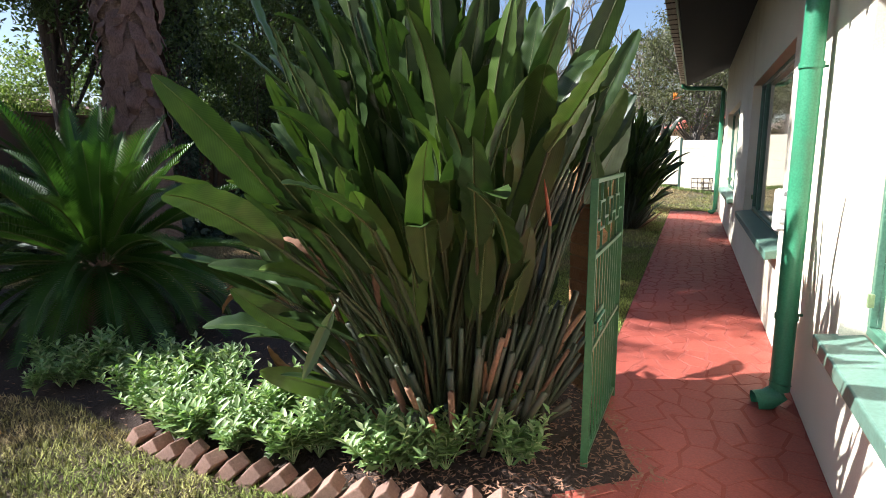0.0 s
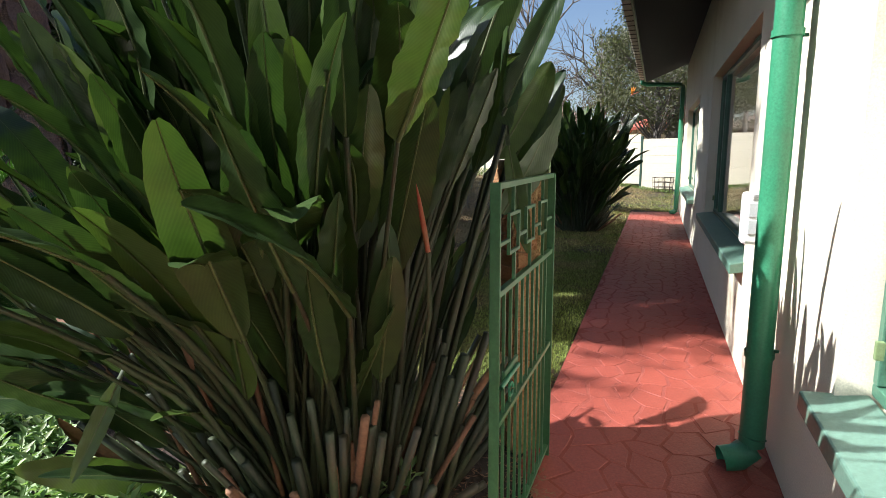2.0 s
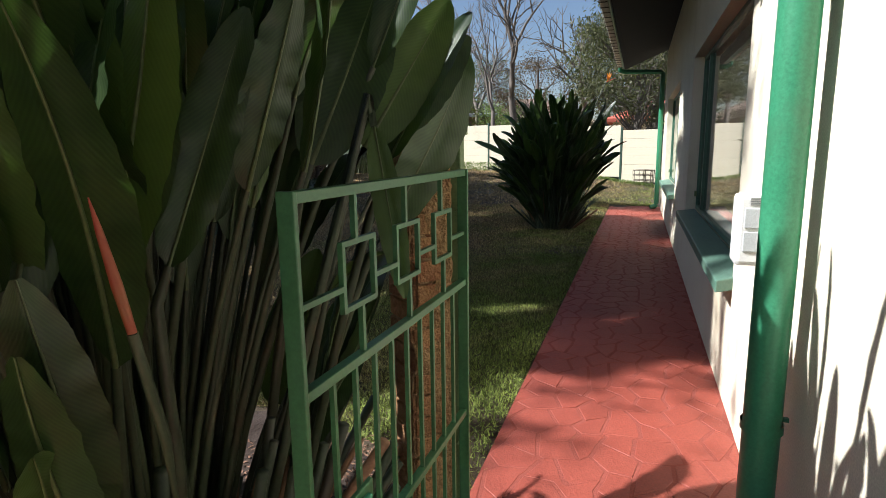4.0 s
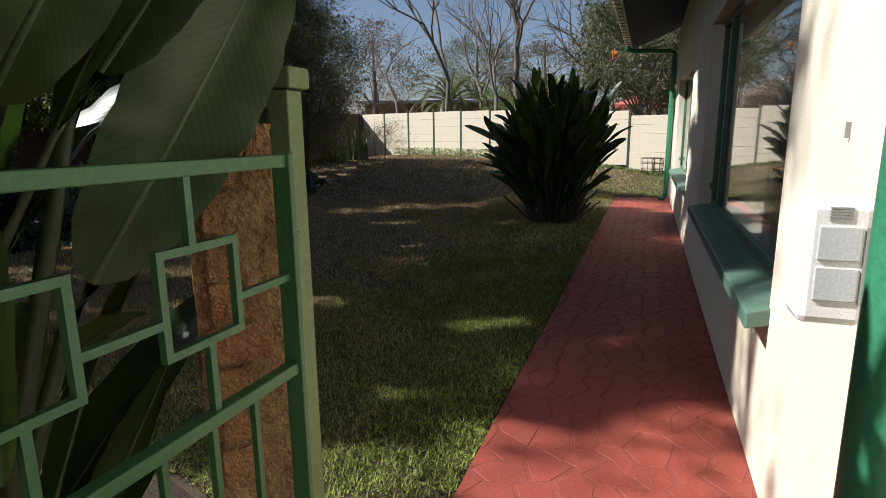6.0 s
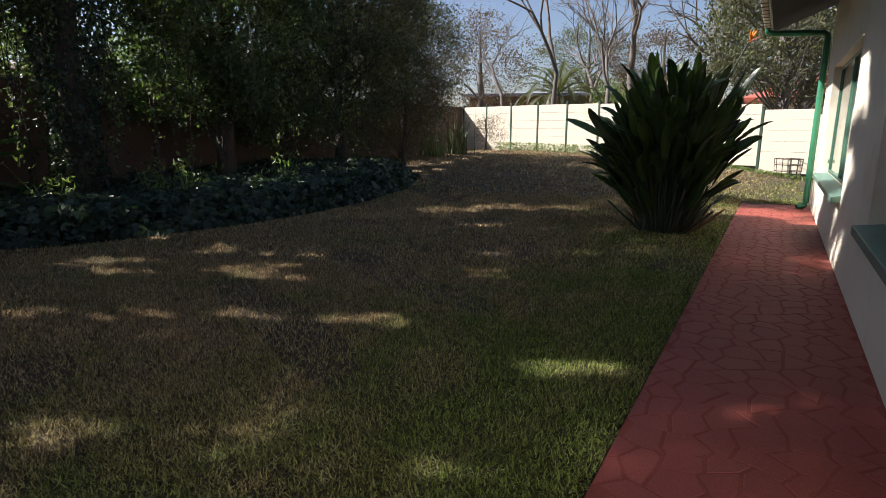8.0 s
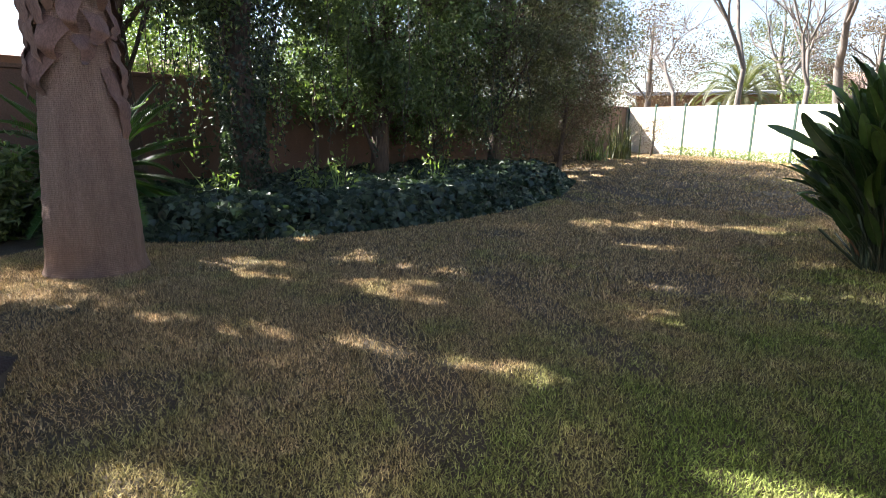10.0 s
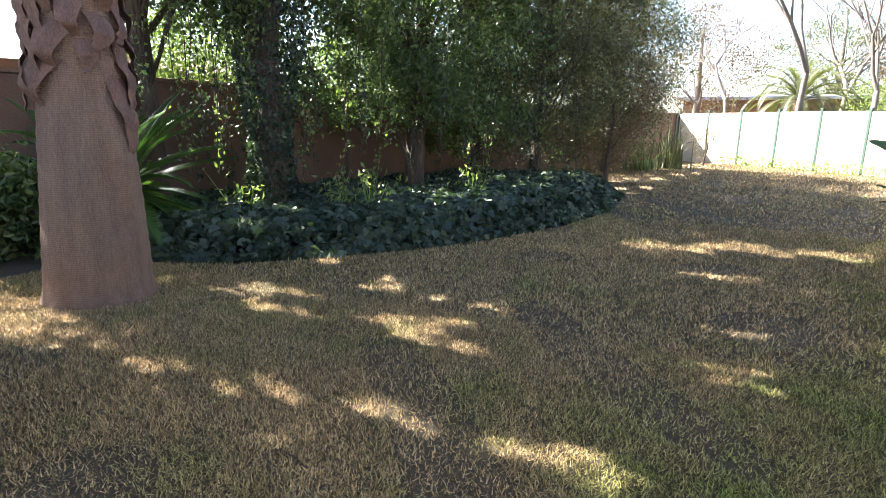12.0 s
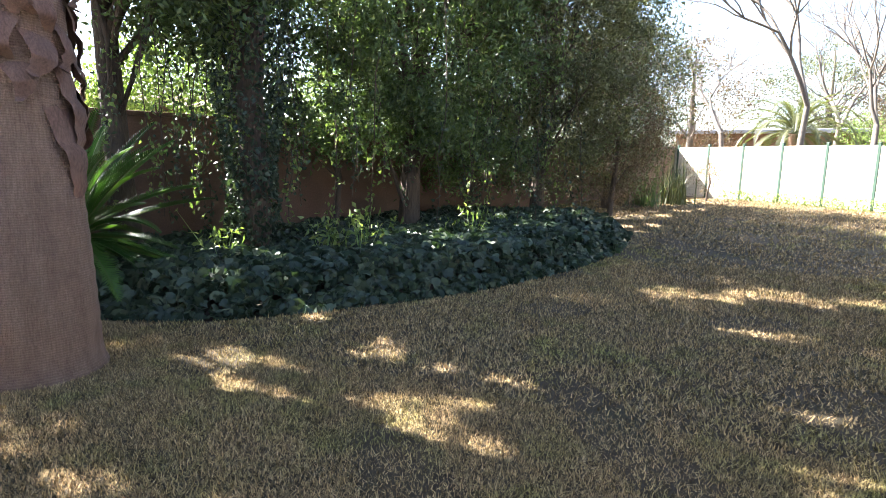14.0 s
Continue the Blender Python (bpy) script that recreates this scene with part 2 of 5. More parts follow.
OLIVELEAF = leafy("olive_tree_leaf", (0.05, 0.06, 0.03), (0.10, 0.11, 0.055), (0.2, 0.2, 0.10), 0.5, 0.35)
BROWNLEAF = leafy("brown_twig_leaf", (0.07, 0.045, 0.03), (0.14, 0.09, 0.06), (0.2, 0.15, 0.09), 0.7, 0.3)
LIGHTLEAF = leafy("sunny_leaf", (0.09, 0.15, 0.04), (0.16, 0.23, 0.07), (0.30, 0.36, 0.14), 0.5, 0.4)
ORANGE = plain("orange_petal", (0.85, 0.22, 0.01), (0.95, 0.36, 0.02), 5, 50, 0.5, 0.1)
REDBRACT = plain("red_edged_bract", (0.42, 0.03, 0.02), (0.24, 0.10, 0.03), 9, 30, 0.5, 0.1)
ROOFGREY = plain("grey_sheet_roof", (0.20, 0.22, 0.26), (0.28, 0.30, 0.34), 1, 12, 0.5, 0.2)
ROOFBROWN = plain("brown_roof", (0.22, 0.16, 0.13), (0.30, 0.22, 0.17), 1, 12, 0.9, 0.4)
ROOFRED = plain("red_roof", (0.42, 0.09, 0.06), (0.5, 0.13, 0.09), 1, 12, 0.8, 0.4)
FARBRICK = plain("far_brown_brick", (0.16, 0.09, 0.06), (0.22, 0.13, 0.09), 2, 30, 0.9, 0.4)


# ---- building helpers ----
def thing(name, m=None, label="", category="", group="", kind=""):
    ob = new(name)
    ob.empty_display_size = 0.1
    if m is not None:
        ob.matrix_world = m
    return tagged(ob, label, category, group, kind)


def mesh_of(bm, name, material, smooth=False):
    me = bpy.data.meshes.new(name)
    bm.to_mesh(me)
    bm.free()
    me.materials.append(material)
    if smooth:
        me.polygons.foreach_set("use_smooth", [True] * len(me.polygons))
    return me


def part(name, bm, material, parent=None, label="", m=None, smooth=False):
    me = bm if isinstance(bm, bpy.types.Mesh) else mesh_of(bm, name, material, smooth)
    ob = new(name, me)
    if parent is not None:
        ob.parent = parent
    if m is not None:
        ob.matrix_basis = m
    return tagged(ob, label)


def np_mesh(name, verts, faces, material, smooth=False, uv=None):
    """A mesh from arrays: verts (n, 3), faces (m, k)."""
    verts, faces = np.asarray(verts, float), np.asarray(faces, int)
    me = bpy.data.meshes.new(name)
    k = faces.shape[1]
    me.vertices.add(len(verts))
    me.vertices.foreach_set("co", verts.ravel())
    me.loops.add(faces.size)
    me.loops.foreach_set("vertex_index", faces.ravel())
    me.polygons.add(len(faces))
    me.polygons.foreach_set("loop_start", np.arange(0, faces.size, k))
    me.polygons.foreach_set("loop_total", np.full(len(faces), k))
    if smooth:
        me.polygons.foreach_set("use_smooth", [True] * len(faces))
    if uv is not None:
        layer = me.uv_layers.new(name="UVMap")
        layer.data.foreach_set("uv", np.asarray(uv, float)[faces.ravel()].ravel())
    me.update(calc_edges=True)
    me.materials.append(material)
    return me


def box(x0, y0, z0, x1, y1, z1, bevel=0.0, bm=None):
    bm = bm or bmesh.new()
    r = bmesh.ops.create_cube(bm, size=1, matrix=Matrix.Translation(((x0 + x1) / 2, (y0 + y1) / 2, (z0 + z1) / 2)) @ Matrix.Diagonal((x1 - x0, y1 - y0, z1 - z0, 1)))
    if bevel:
        es = list({e for v in r["verts"] for e in v.link_edges})
        bmesh.ops.bevel(bm, geom=es, offset=bevel, segments=2, affect="EDGES", profile=0.5)
    return bm


def tube_np(points, radii, sides=8):
    """Verts and quads of a tube along points."""
    pts = [Vector(p) for p in points]
    verts, faces = [], []
    for i, p in enumerate(pts):
        ax = (pts[min(i + 1, len(pts) - 1)] - pts[max(i - 1, 0)]).normalized()
        ref = Vector((0, 0, 1)) if abs(ax.z) < 0.9 else Vector((1, 0, 0))
        u = ax.cross(ref).normalized()
        v = ax.cross(u)
        for k in range(sides):
            a = 2 * math.pi * k / sides
            verts.append(p + (math.cos(a) * u + math.sin(a) * v) * float(radii[i]))
    for i in range(len(pts) - 1):
        for k in range(sides):
            a, b = i * sides + k, i * sides + (k + 1) % sides
            faces.append((a, b, b + sides, a + sides))
    return [tuple(v) for v in verts], faces


def tubes_mesh(name, runs, material, sides=8, smooth=True):
    vs, fs = [], []
    for points, radii in runs:
        v, f = tube_np(points, radii, sides)
        fs += [tuple(i + len(vs) for i in q) for q in f]
        vs += v
    return np_mesh(name, vs, fs, material, smooth)


def leaf_cloud(name, centres, length, width, material, rng, up=0.3, spread=1.0, fold=0.25):
    """Many small folded leaves, each its own island, at centres (n, 3)."""
    n = len(centres)
    d = rng.normal(size=(n, 3)) * spread
    d[:, 2] += up
    d /= np.linalg.norm(d, axis=1)[:, None] + 1e-9
    r = rng.normal(size=(n, 3))
    s = np.cross(d, r)
    s /= np.linalg.norm(s, axis=1)[:, None] + 1e-9
    nn = np.cross(s, d)
    L = (length * rng.uniform(0.6, 1.3, n))[:, None]
    W = (width * rng.uniform(0.6, 1.3, n))[:, None]
    c = np.asarray(centres)
    a = c - d * L * 0.5
    t = c + d * L * 0.5 - nn * W * 0.3
    m1 = c + s * W * 0.5 + nn * W * fold
    m2 = c - s * W * 0.5 + nn * W * fold
    verts = np.stack([a, m1, t, m2], 1).reshape(-1, 3)
    i = np.arange(n) * 4
    faces = np.concatenate([np.stack([i, i + 1, i + 2], 1), np.stack([i, i + 2, i + 3], 1)])
    return np_mesh(name, verts, faces, material)


def smooth01(t):
    t = max(0.0, min(1.0, t))
    return t * t * (3 - 2 * t)


def gz(x, y):
    """Height of the lawn: level beside the house, rising towards the far boundary."""
    o = (x - H0.x) * HN.x + (y - H0.y) * HN.y
    return 0.64 * smooth01((y - 11.5) / 13.5) * smooth01((o + 0.6) / 3.5) + 0.3 * smooth01((y - 15) / 8) * (1 - smooth01((o + 0.6) / 3.5))


def hw(s, o, z=0.0):
    return HM @ Vector((s, o, z))


def wall_with_holes(name, s0, s1, z0, z1, holes, thick, material, m, label=""):
    """A wall with real openings: holes are (s0, s1, z0, z1)."""
    bm = bmesh.new()
    xs = sorted({s0, s1, *(h[0] for h in holes), *(h[1] for h in holes)})
    for a, b in zip(xs, xs[1:]):
        cuts = sorted((h[2], h[3]) for h in holes if h[0] <= a and h[1] >= b)
        z = z0
        for c0, c1 in cuts:
            box(a, -thick, z, b, 0, c0, bm=bm)
            z = c1
        box(a, -thick, z, b, 0, z1, bm=bm)
    bmesh.ops.remove_doubles(bm, verts=bm.verts, dist=0.0005)
    inner = [f for f in bm.faces if any(g is not f and (g.calc_center_median() - f.calc_center_median()).length < 1e-4 for v in f.verts for g in v.link_faces)]
    bmesh.ops.delete(bm, geom=inner, context="FACES")
    return tagged(part(name, bm, material, None, "", m), label, "wall", kind="structure")


# ---- ground ----
def grid_mesh(name, x0, x1, y0, y1, step, height, material):
    xs, ys = np.arange(x0, x1 + step / 2, step), np.arange(y0, y1 + step / 2, step)
    verts = [(x, y, height(x, y)) for y in ys for x in xs]
    w = len(xs)
    faces = [(j * w + i, j * w + i + 1, (j + 1) * w + i + 1, (j + 1) * w + i) for j in range(len(ys) - 1) for i in range(w - 1)]
    return np_mesh(name, verts, faces, material, True)


xs = np.unique(np.concatenate([np.linspace(-1500, -40, 12), np.arange(-40, 41, 1.0), np.linspace(40, 1500, 12)]))
ys = np.unique(np.concatenate([np.linspace(-1500, -30, 12), np.arange(-30, 61, 1.0), np.linspace(60, 1500, 12)]))
gv = [(x, y, gz(x, y) - 0.05) for y in ys for x in xs]
gf = [(j * len(xs) + i, j * len(xs) + i + 1, (j + 1) * len(xs) + i + 1, (j + 1) * len(xs) + i) for j in range(len(ys) - 1) for i in range(len(xs) - 1)]
tagged(new("ground", np_mesh("ground", gv, gf, EARTH, True)), "brown bare earth reaching under the whole garden", "ground", kind="structure")
tagged(new("lawn", grid_mesh("lawn", -9, 14, -3, 28, 0.25, lambda x, y: gz(x, y) - (0.03 if (x - H0.x) * HN.x + (y - H0.y) * HN.y < 1.3 and (x - H0.x) * HD.x + (y - H0.y) * HD.y < 13.2 else 0), THATCH)), "dry winter lawn, brown with green patches", "lawn", kind="structure")

# ---- house ----
HOLES = [(-3.0, 0.17, 0.66, 2.36), (2.32, 5.75, 0.72, 2.36), (7.9, 11.6, 0.72, 2.36)]
WALL_TOP = 3.5
S_END = 13.1
wall_with_holes("wall_front", -6, S_END, -0.2, WALL_TOP, HOLES, 0.24, CREAM, HM, "cream painted plaster house wall")
for nm, s, e in (("wall_gable_far", S_END - 0.24, S_END), ("wall_gable_near", -6, -5.76)):
    tagged(part(nm, box(s, -6, -0.2, e, -0.243, WALL_TOP), CREAM, None, "", HM), "cream plaster end wall of the house", "wall", kind="structure")
tagged(part("wall_back", box(-6, -6.24, -0.2, S_END, -6.003, WALL_TOP), CREAM, None, "", HM), "cream plaster back wall of the house", "wall", kind="structure")
tagged(part("wall_inside", box(-5.75, -3.2, 0, S_END - 0.25, -3.1, 3.4), INSIDE, None, "", HM), "dim plastered inner wall of the rooms", "wall", kind="structure")
tagged(part("floor", box(-5.75, -5.99, -0.02, S_END - 0.25, -0.25, 0.1), INSIDE, None, "", HM), "dim indoor floor", "floor", kind="structure")
tagged(part("ceiling", box(-5.75, -5.99, 2.9, S_END - 0.25, -0.25, 3.0), INSIDE, None, "", HM), "dim indoor ceiling", "ceiling", kind="structure")

# roof, eaves and gutter
EAVE_O, EAVE_Z, RAKE = 0.92, 3.20, 0.42
roof = thing("roof", HM, "dark raked eaves under a brown tiled roof", "roof", kind="structure")


def slope_slab(s0, s1, o0, o1, lift, thick):
    bm = bmesh.new()
    vs = []
    for s in (s0, s1):
        for o in (o0, o1):
            z = EAVE_Z + lift + (EAVE_O - o) * RAKE
            vs += [bm.verts.new((s, o, z)), bm.verts.new((s, o, z + thick))]
    for q in ((0, 2, 6, 4), (1, 5, 7, 3), (0, 1, 3, 2), (4, 6, 7, 5), (0, 4, 5, 1), (2, 3, 7, 6)):
        bm.faces.new([vs[i] for i in q])
    bmesh.ops.recalc_face_normals(bm, faces=bm.faces)
    return bm


part("soffit", slope_slab(-6.3, S_END + 0.35, -3.1, EAVE_O, 0.0, 0.03), BLACKWOOD, roof, "near-black soffit boards")
part("roof_covering", slope_slab(-6.3, S_END + 0.35, -3.1, EAVE_O + 0.05, 0.12, 0.05), TILEROOF, roof, "brown roof tiles")
back = slope_slab(-6.3, S_END + 0.35, -3.12, 0.2, 0.12, 0.05)
bmesh.ops.transform(back, matrix=Matrix.Translation((0, -6.24, 0)) @ Matrix.Diagonal((1, -1, 1, 1)), verts=back.verts)
bmesh.ops.reverse_faces(back, faces=back.faces)
part("back_roof_covering", back, TILEROOF, roof)
part("fascia_board", box(-6.3, EAVE_O + 0.002, EAVE_Z - 0.06, S_END + 0.35, EAVE_O + 0.026, EAVE_Z + 0.14, 0.003), PALEGREEN, roof, "weathered pale fascia board")

gutter = thing("gutter", HM, "green metal roof gutter along the eaves", "gutter")
prof = [(EAVE_O + 0.03, EAVE_Z + 0.10), (EAVE_O + 0.03, EAVE_Z), (EAVE_O + 0.045, EAVE_Z - 0.02), (EAVE_O + 0.125, EAVE_Z - 0.02), (EAVE_O + 0.14, EAVE_Z), (EAVE_O + 0.14, EAVE_Z + 0.085), (EAVE_O + 0.15, EAVE_Z + 0.10)]
inner = [(o + (0.004 if i < 3 else -0.004), z + 0.004) for i, (o, z) in enumerate(prof)][::-1]
loop = prof + inner
gvs = [(s, o, z) for s in (-6.3, S_END + 0.35) for o, z in loop]
n = len(loop)
bm = bmesh.new()
vv = [bm.verts.new(v) for v in gvs]
for i in range(n):
    j = (i + 1) % n
    bm.faces.new((vv[i], vv[j], vv[n + j], vv[n + i]))
for e in (0, n):
    for i in range(n // 2 - 1):
        bm.faces.new((vv[e + i], vv[e + i + 1], vv[e + n - 2 - i], vv[e + n - 1 - i]))
bmesh.ops.recalc_face_normals(bm, faces=bm.faces)
part("trough", bm, WEATHERED, gutter)
part("end_cap", box(S_END + 0.352, EAVE_O + 0.03, EAVE_Z - 0.02, S_END + 0.36, EAVE_O + 0.145, EAVE_Z + 0.1), GREEN, gutter)
for k in range(64):
    part("gutter_bracket", box(-6.1 + k * 0.3, EAVE_O + 0.028, EAVE_Z - 0.026, -6.06 + k * 0.3, EAVE_O + 0.15, EAVE_Z - 0.021), BARK, gutter)


def downpipe(s, o, r, top_run, label):
    ob = thing("downpipe", HM, label, "downpipe")
    z_top = 2.98
    part("pipe", tubes_mesh("pipe", [([(s, o, 0.12), (s, o, 1.0), (s, o, 2.0), (s, o, z_top)], [r] * 4)], GREEN, 20), GREEN, ob)
    part("shoe", tubes_mesh("shoe", [([(s, o, 0.16), (s - 0.01, o + 0.01, 0.10), (s - 0.03, o + 0.06, 0.06), (s - 0.05, o + 0.13, 0.045)], [r * 1.12] * 4)], GREEN, 16), GREEN, ob)
    if top_run:
        part("elbow", tubes_mesh("elbow", [([(s, o, z_top - 0.04), (s, o, z_top + 0.02), (s, o + 0.06, z_top + 0.06), (s, EAVE_O - 0.02, z_top + 0.1), (s, EAVE_O + 0.08, z_top + 0.14), (s, EAVE_O + 0.085, EAVE_Z - 0.02)], [r] * 6)], GREEN, 16), GREEN, ob)
    for z in (0.55, 1.95, 2.75):
        part("clamp", tubes_mesh("clamp", [([(s, o, z), (s, o, z + 0.03)], [r * 1.12] * 2)], GREEN, 20), GREEN, ob)
        part("clamp_screw", box(s + r, o - 0.09, z + 0.008, s + r + 0.012, o - 0.0, z + 0.022), GREEN, ob)
    return ob


downpipe(0.90, 0.10, 0.056, True, "glossy green round downpipe on the cream wall")
downpipe(S_END - 0.3, 0.09, 0.05, True, "green round downpipe with an elbow to the gutter")

# windows
for i, (a, b, c, e) in enumerate(HOLES):
    win = thing(f"window_{i + 1}", HM, "green-framed window with large clear panes", "window", kind="structure")
    f = 0.042
    dy0, dy1 = -0.15, -0.10
    for nm, q in (("frame_bottom", (a, c + 0.042, b, c + f + 0.042)), ("frame_top", (a, e - f, b, e)), ("frame_near", (a, c + f + 0.042, a + f, e - f)), ("frame_far", (b - f, c + f + 0.042, b, e - f))):
        part(nm, box(q[0] + 0.001, dy0, q[1] + 0.001, q[2] - 0.001, dy1, q[3] - 0.001, 0.004), FRAMEGREEN, win)
    cuts = [a + f, b - f - 0.5, b - f] if i == 1 else [a + f, (a + b) / 2, b - f]
    for u, v in zip(cuts, cuts[1:]):
        p = part("pane", box(u + 0.012, -0.128, c + f + 0.03, v - 0.012, -0.122, e - f), GLASS, win)
        p.visible_shadow = False
    for u in cuts[1:-1]:
        part("mullion", box(u - 0.022, dy0 + 0.003, c + f + 0.043, u + 0.022, dy1 + 0.004, e - f, 0.004), FRAMEGREEN, win)
    bm = box(a - 0.05, -0.099, c - 0.03, b + 0.05, 0.09, c + 0.04, 0.008)
    for v in bm.verts:
        v.co.z -= max(0.0, v.co.y + 0.1) * 0.16
    for v in bm.verts:
        if v.co.y < 0.0:
            v.co.x = min(max(v.co.x, a + 0.002), b - 0.002)
    tagged(part("window_sill", bm, SILLGREEN, win), "green painted tile sill")
    part("stay_hinge", box(b - 0.075, -0.099, c + 0.18, b - 0.055, -0.075, c + 0.24, 0.003), PALEGREEN, win)
for s in (-2.6, 2.3, 4.3, 9.5):
    bm = bmesh.new()
    w, k = 0.5, 26
    vs = [(bm.verts.new((s + w * t / k, -0.42 + 0.035 * math.sin(t * 1.5), 0.3)), bm.verts.new((s + w * t / k, -0.42 + 0.03 * math.sin(t * 1.5 + 0.2), 2.5))) for t in range(k + 1)]
    for (p, q), (r, t) in zip(vs, vs[1:]):
        bm.faces.new((p, r, t, q))
    ob = tagged(part("curtain", bm, CURTAIN, None, "", HM), "pale gathered curtain hanging inside the window", "curtain", group="curtains")
    mod = ob.modifiers.new("cloth", "SOLIDIFY")
    mod.thickness = 0.004

# alarm detector
det = thing("alarm_sensor", HM @ pose(1.30, 0.0, 1.15), "white plastic outdoor alarm sensor on the wall", "alarm sensor")
part("bracket", box(-0.055, 0.0, -0.13, 0.075, 0.043, 0.12, 0.012), PLASTIC, det)
part("body", box(-0.085, 0.045, -0.13, 0.03, 0.17, 0.13, 0.018), PLASTIC, det)
for z in (-0.075, 0.01):
    part("lens", box(-0.091, 0.07, z, -0.083, 0.145, z + 0.07, 0.002), GREYLENS, det, "pale grey lens window")
for k in range(5):
    part("grille_slot", box(-0.088, 0.09, 0.092 + k * 0.006, -0.084, 0.13, 0.095 + k * 0.006), GREYTRIM, det)
part("side_strip", box(-0.0885, 0.05, -0.08, -0.084, 0.064, 0.08), GREYTRIM, det)

# a nail and a mark on the wall
tagged(part("wall_hook", box(1.62, 0.0, 1.40, 1.626, 0.012, 1.44), GREYTRIM, None, "", HM), "small dark metal hook in the wall", "hook")

# ---- path of red paving ----
PATH_W, PATH_S0, PATH_S1 = 1.13, -3.2, S_END + 0.15
path = thing("path", HM, "red painted crazy paving along the house", "path", kind="structure")
part("bedding", box(PATH_S0, 0.0, -0.12, PATH_S1, PATH_W, 0.0124), JOINT, path)
rng = np.random.default_rng(5)


def hexjit(i, j):
    h = math.sin(i * 127.1 + j * 311.7) * 43758.5453
    g = math.sin(i * 269.5 + j * 183.3) * 24634.6345
    return (h - math.floor(h) - 0.5, g - math.floor(g) - 0.5)


def stone_mesh(ring, cx, cy, tilt):
    vs, n = [], len(ring)
    for shrink, z in ((0.0, 0.0), (0.001, 0.0125), (0.0045, 0.0145)):
        for x, y in ring:
            dx, dy = x - cx, y - cy
            L = math.hypot(dx, dy) + 1e-6
            k = max(0.1, (L - shrink) / L)
            vs.append((dx * k, dy * k, z + (tilt[0] * dx + tilt[1] * dy if z > 0 else 0)))
    vs.append((0, 0, 0.015))
    fs = []
    for r in range(2):
        for i in range(n):
            j = (i + 1) % n
            fs.append((r * n + i, r * n + j, (r + 1) * n + j, (r + 1) * n + i))
    return vs, fs, [(2 * n + i, 2 * n + (i + 1) % n, 3 * n) for i in range(n)]


stones = []
RS, RO = 0.20, 0.155
for j in range(-1, 9):
    for i in range(int(PATH_S0 / RS) - 2, int(PATH_S1 / RS) + 2):
        sh = 0.5 * (j % 2)
        corner = []
        for di, dj in ((-0.5, -0.28), (0.0, -0.62), (0.5, -0.28), (0.5, 0.28), (0.0, 0.62), (-0.5, 0.28)):
            gi, gj = i + sh + di, j + dj
            key = (round(gi * 2), round((gj + 0.34) * 3.0))
            q = hexjit(*key)
            s, o = (gi + q[0] * 0.62) * RS, (gj + 0.45 + q[1] * 0.62) * RO
            corner.append((min(max(s, PATH_S0), PATH_S1), min(max(o, 0.004), PATH_W)))
        ring = []
        for c in corner:
            if not ring or math.dist(c, ring[-1]) > 0.012:
                ring.append(c)
        if len(ring) > 2 and math.dist(ring[0], ring[-1]) <= 0.012:
            ring.pop()
        if len(ring) < 4:
            continue
        area = 0.5 * abs(sum(a[0] * b[1] - b[0] * a[1] for a, b in zip(ring, ring[1:] + ring[:1])))
        if area < 0.006:
            continue
        cx, cy = sum(p[0] for p in ring) / len(ring), sum(p[1] for p in ring) / len(ring)
        ring = [(cx + (x - cx) * (1 - 0.0012 / max(0.02, math.hypot(x - cx, y - cy))), cy + (y - cy) * (1 - 0.0012 / max(0.02, math.hypot(x - cx, y - cy)))) for x, y in ring]
        stones.append((cx, cy, stone_mesh(ring, cx, cy, rng.uniform(-0.016, 0.016, 2))))
stones.sort(key=lambda q: abs(q[0] - 3.0))
far_v, far_f = [], []
PATH_STONES = stones[:300]
for cx, cy, (v, fq, ft) in stones[300:]:
    base = len(far_v)
    far_v += [(x + cx, y + cy, z) for x, y, z in v]
    far_f += [tuple(i + base for i in q) for q in fq] + [tuple(i + base for i in q) for q in ft]
me = bpy.data.meshes.new("far_paving")
me.from_pydata(far_v, [], far_f)
me.materials.append(PAVER)
tagged(part("far_paving", me, PAVER, path), kind="stuff")

# ---- gate, post and pier ----
GA = math.degrees(math.atan2(3.31 - 2.48, 1.045 - 0.665))
gate = thing("garden_gate", pose(0.665, 2.48, 0, 0, 0, GA), "open green steel garden gate with square scroll bars", "gate")
GL, GT, GM, GB = 0.913, 1.392, 1.042, 0.60
part("stile", box(-0.006, -0.017, 0.02, 0.006, 0.017, GT, 0.002), GATEGREEN, gate)
part("stile", box(GL - 0.006, -0.017, 0.02, GL + 0.006, 0.017, GT, 0.002), GATEGREEN, gate)
for z, nm in ((GT - 0.021, "top_rail"), (GM - 0.015, "middle_rail"), (GB - 0.015, "lower_rail"), (0.06, "bottom_rail")):
    part(nm, box(0.006, -0.011, z, GL - 0.006, 0.011, z + 0.02, 0.002), GATEGREEN, gate)
for k in range(9):
    x = 0.022 + (GL - 0.044) * (k + 1) / 10
    part("bar", box(x - 0.005, -0.005, GB + 0.005, x + 0.005, 0.005, GM - 0.015), GATEGREEN, gate)
    part("bar", box(x - 0.005, -0.005, 0.08, x + 0.005, 0.005, GB - 0.015), GATEGREEN, gate)
r = 0.0055
sq, mid = 0.065, (GM + GT) / 2 - 0.003
cen = [GL * q for q in (0.25, 0.52, 0.79)]
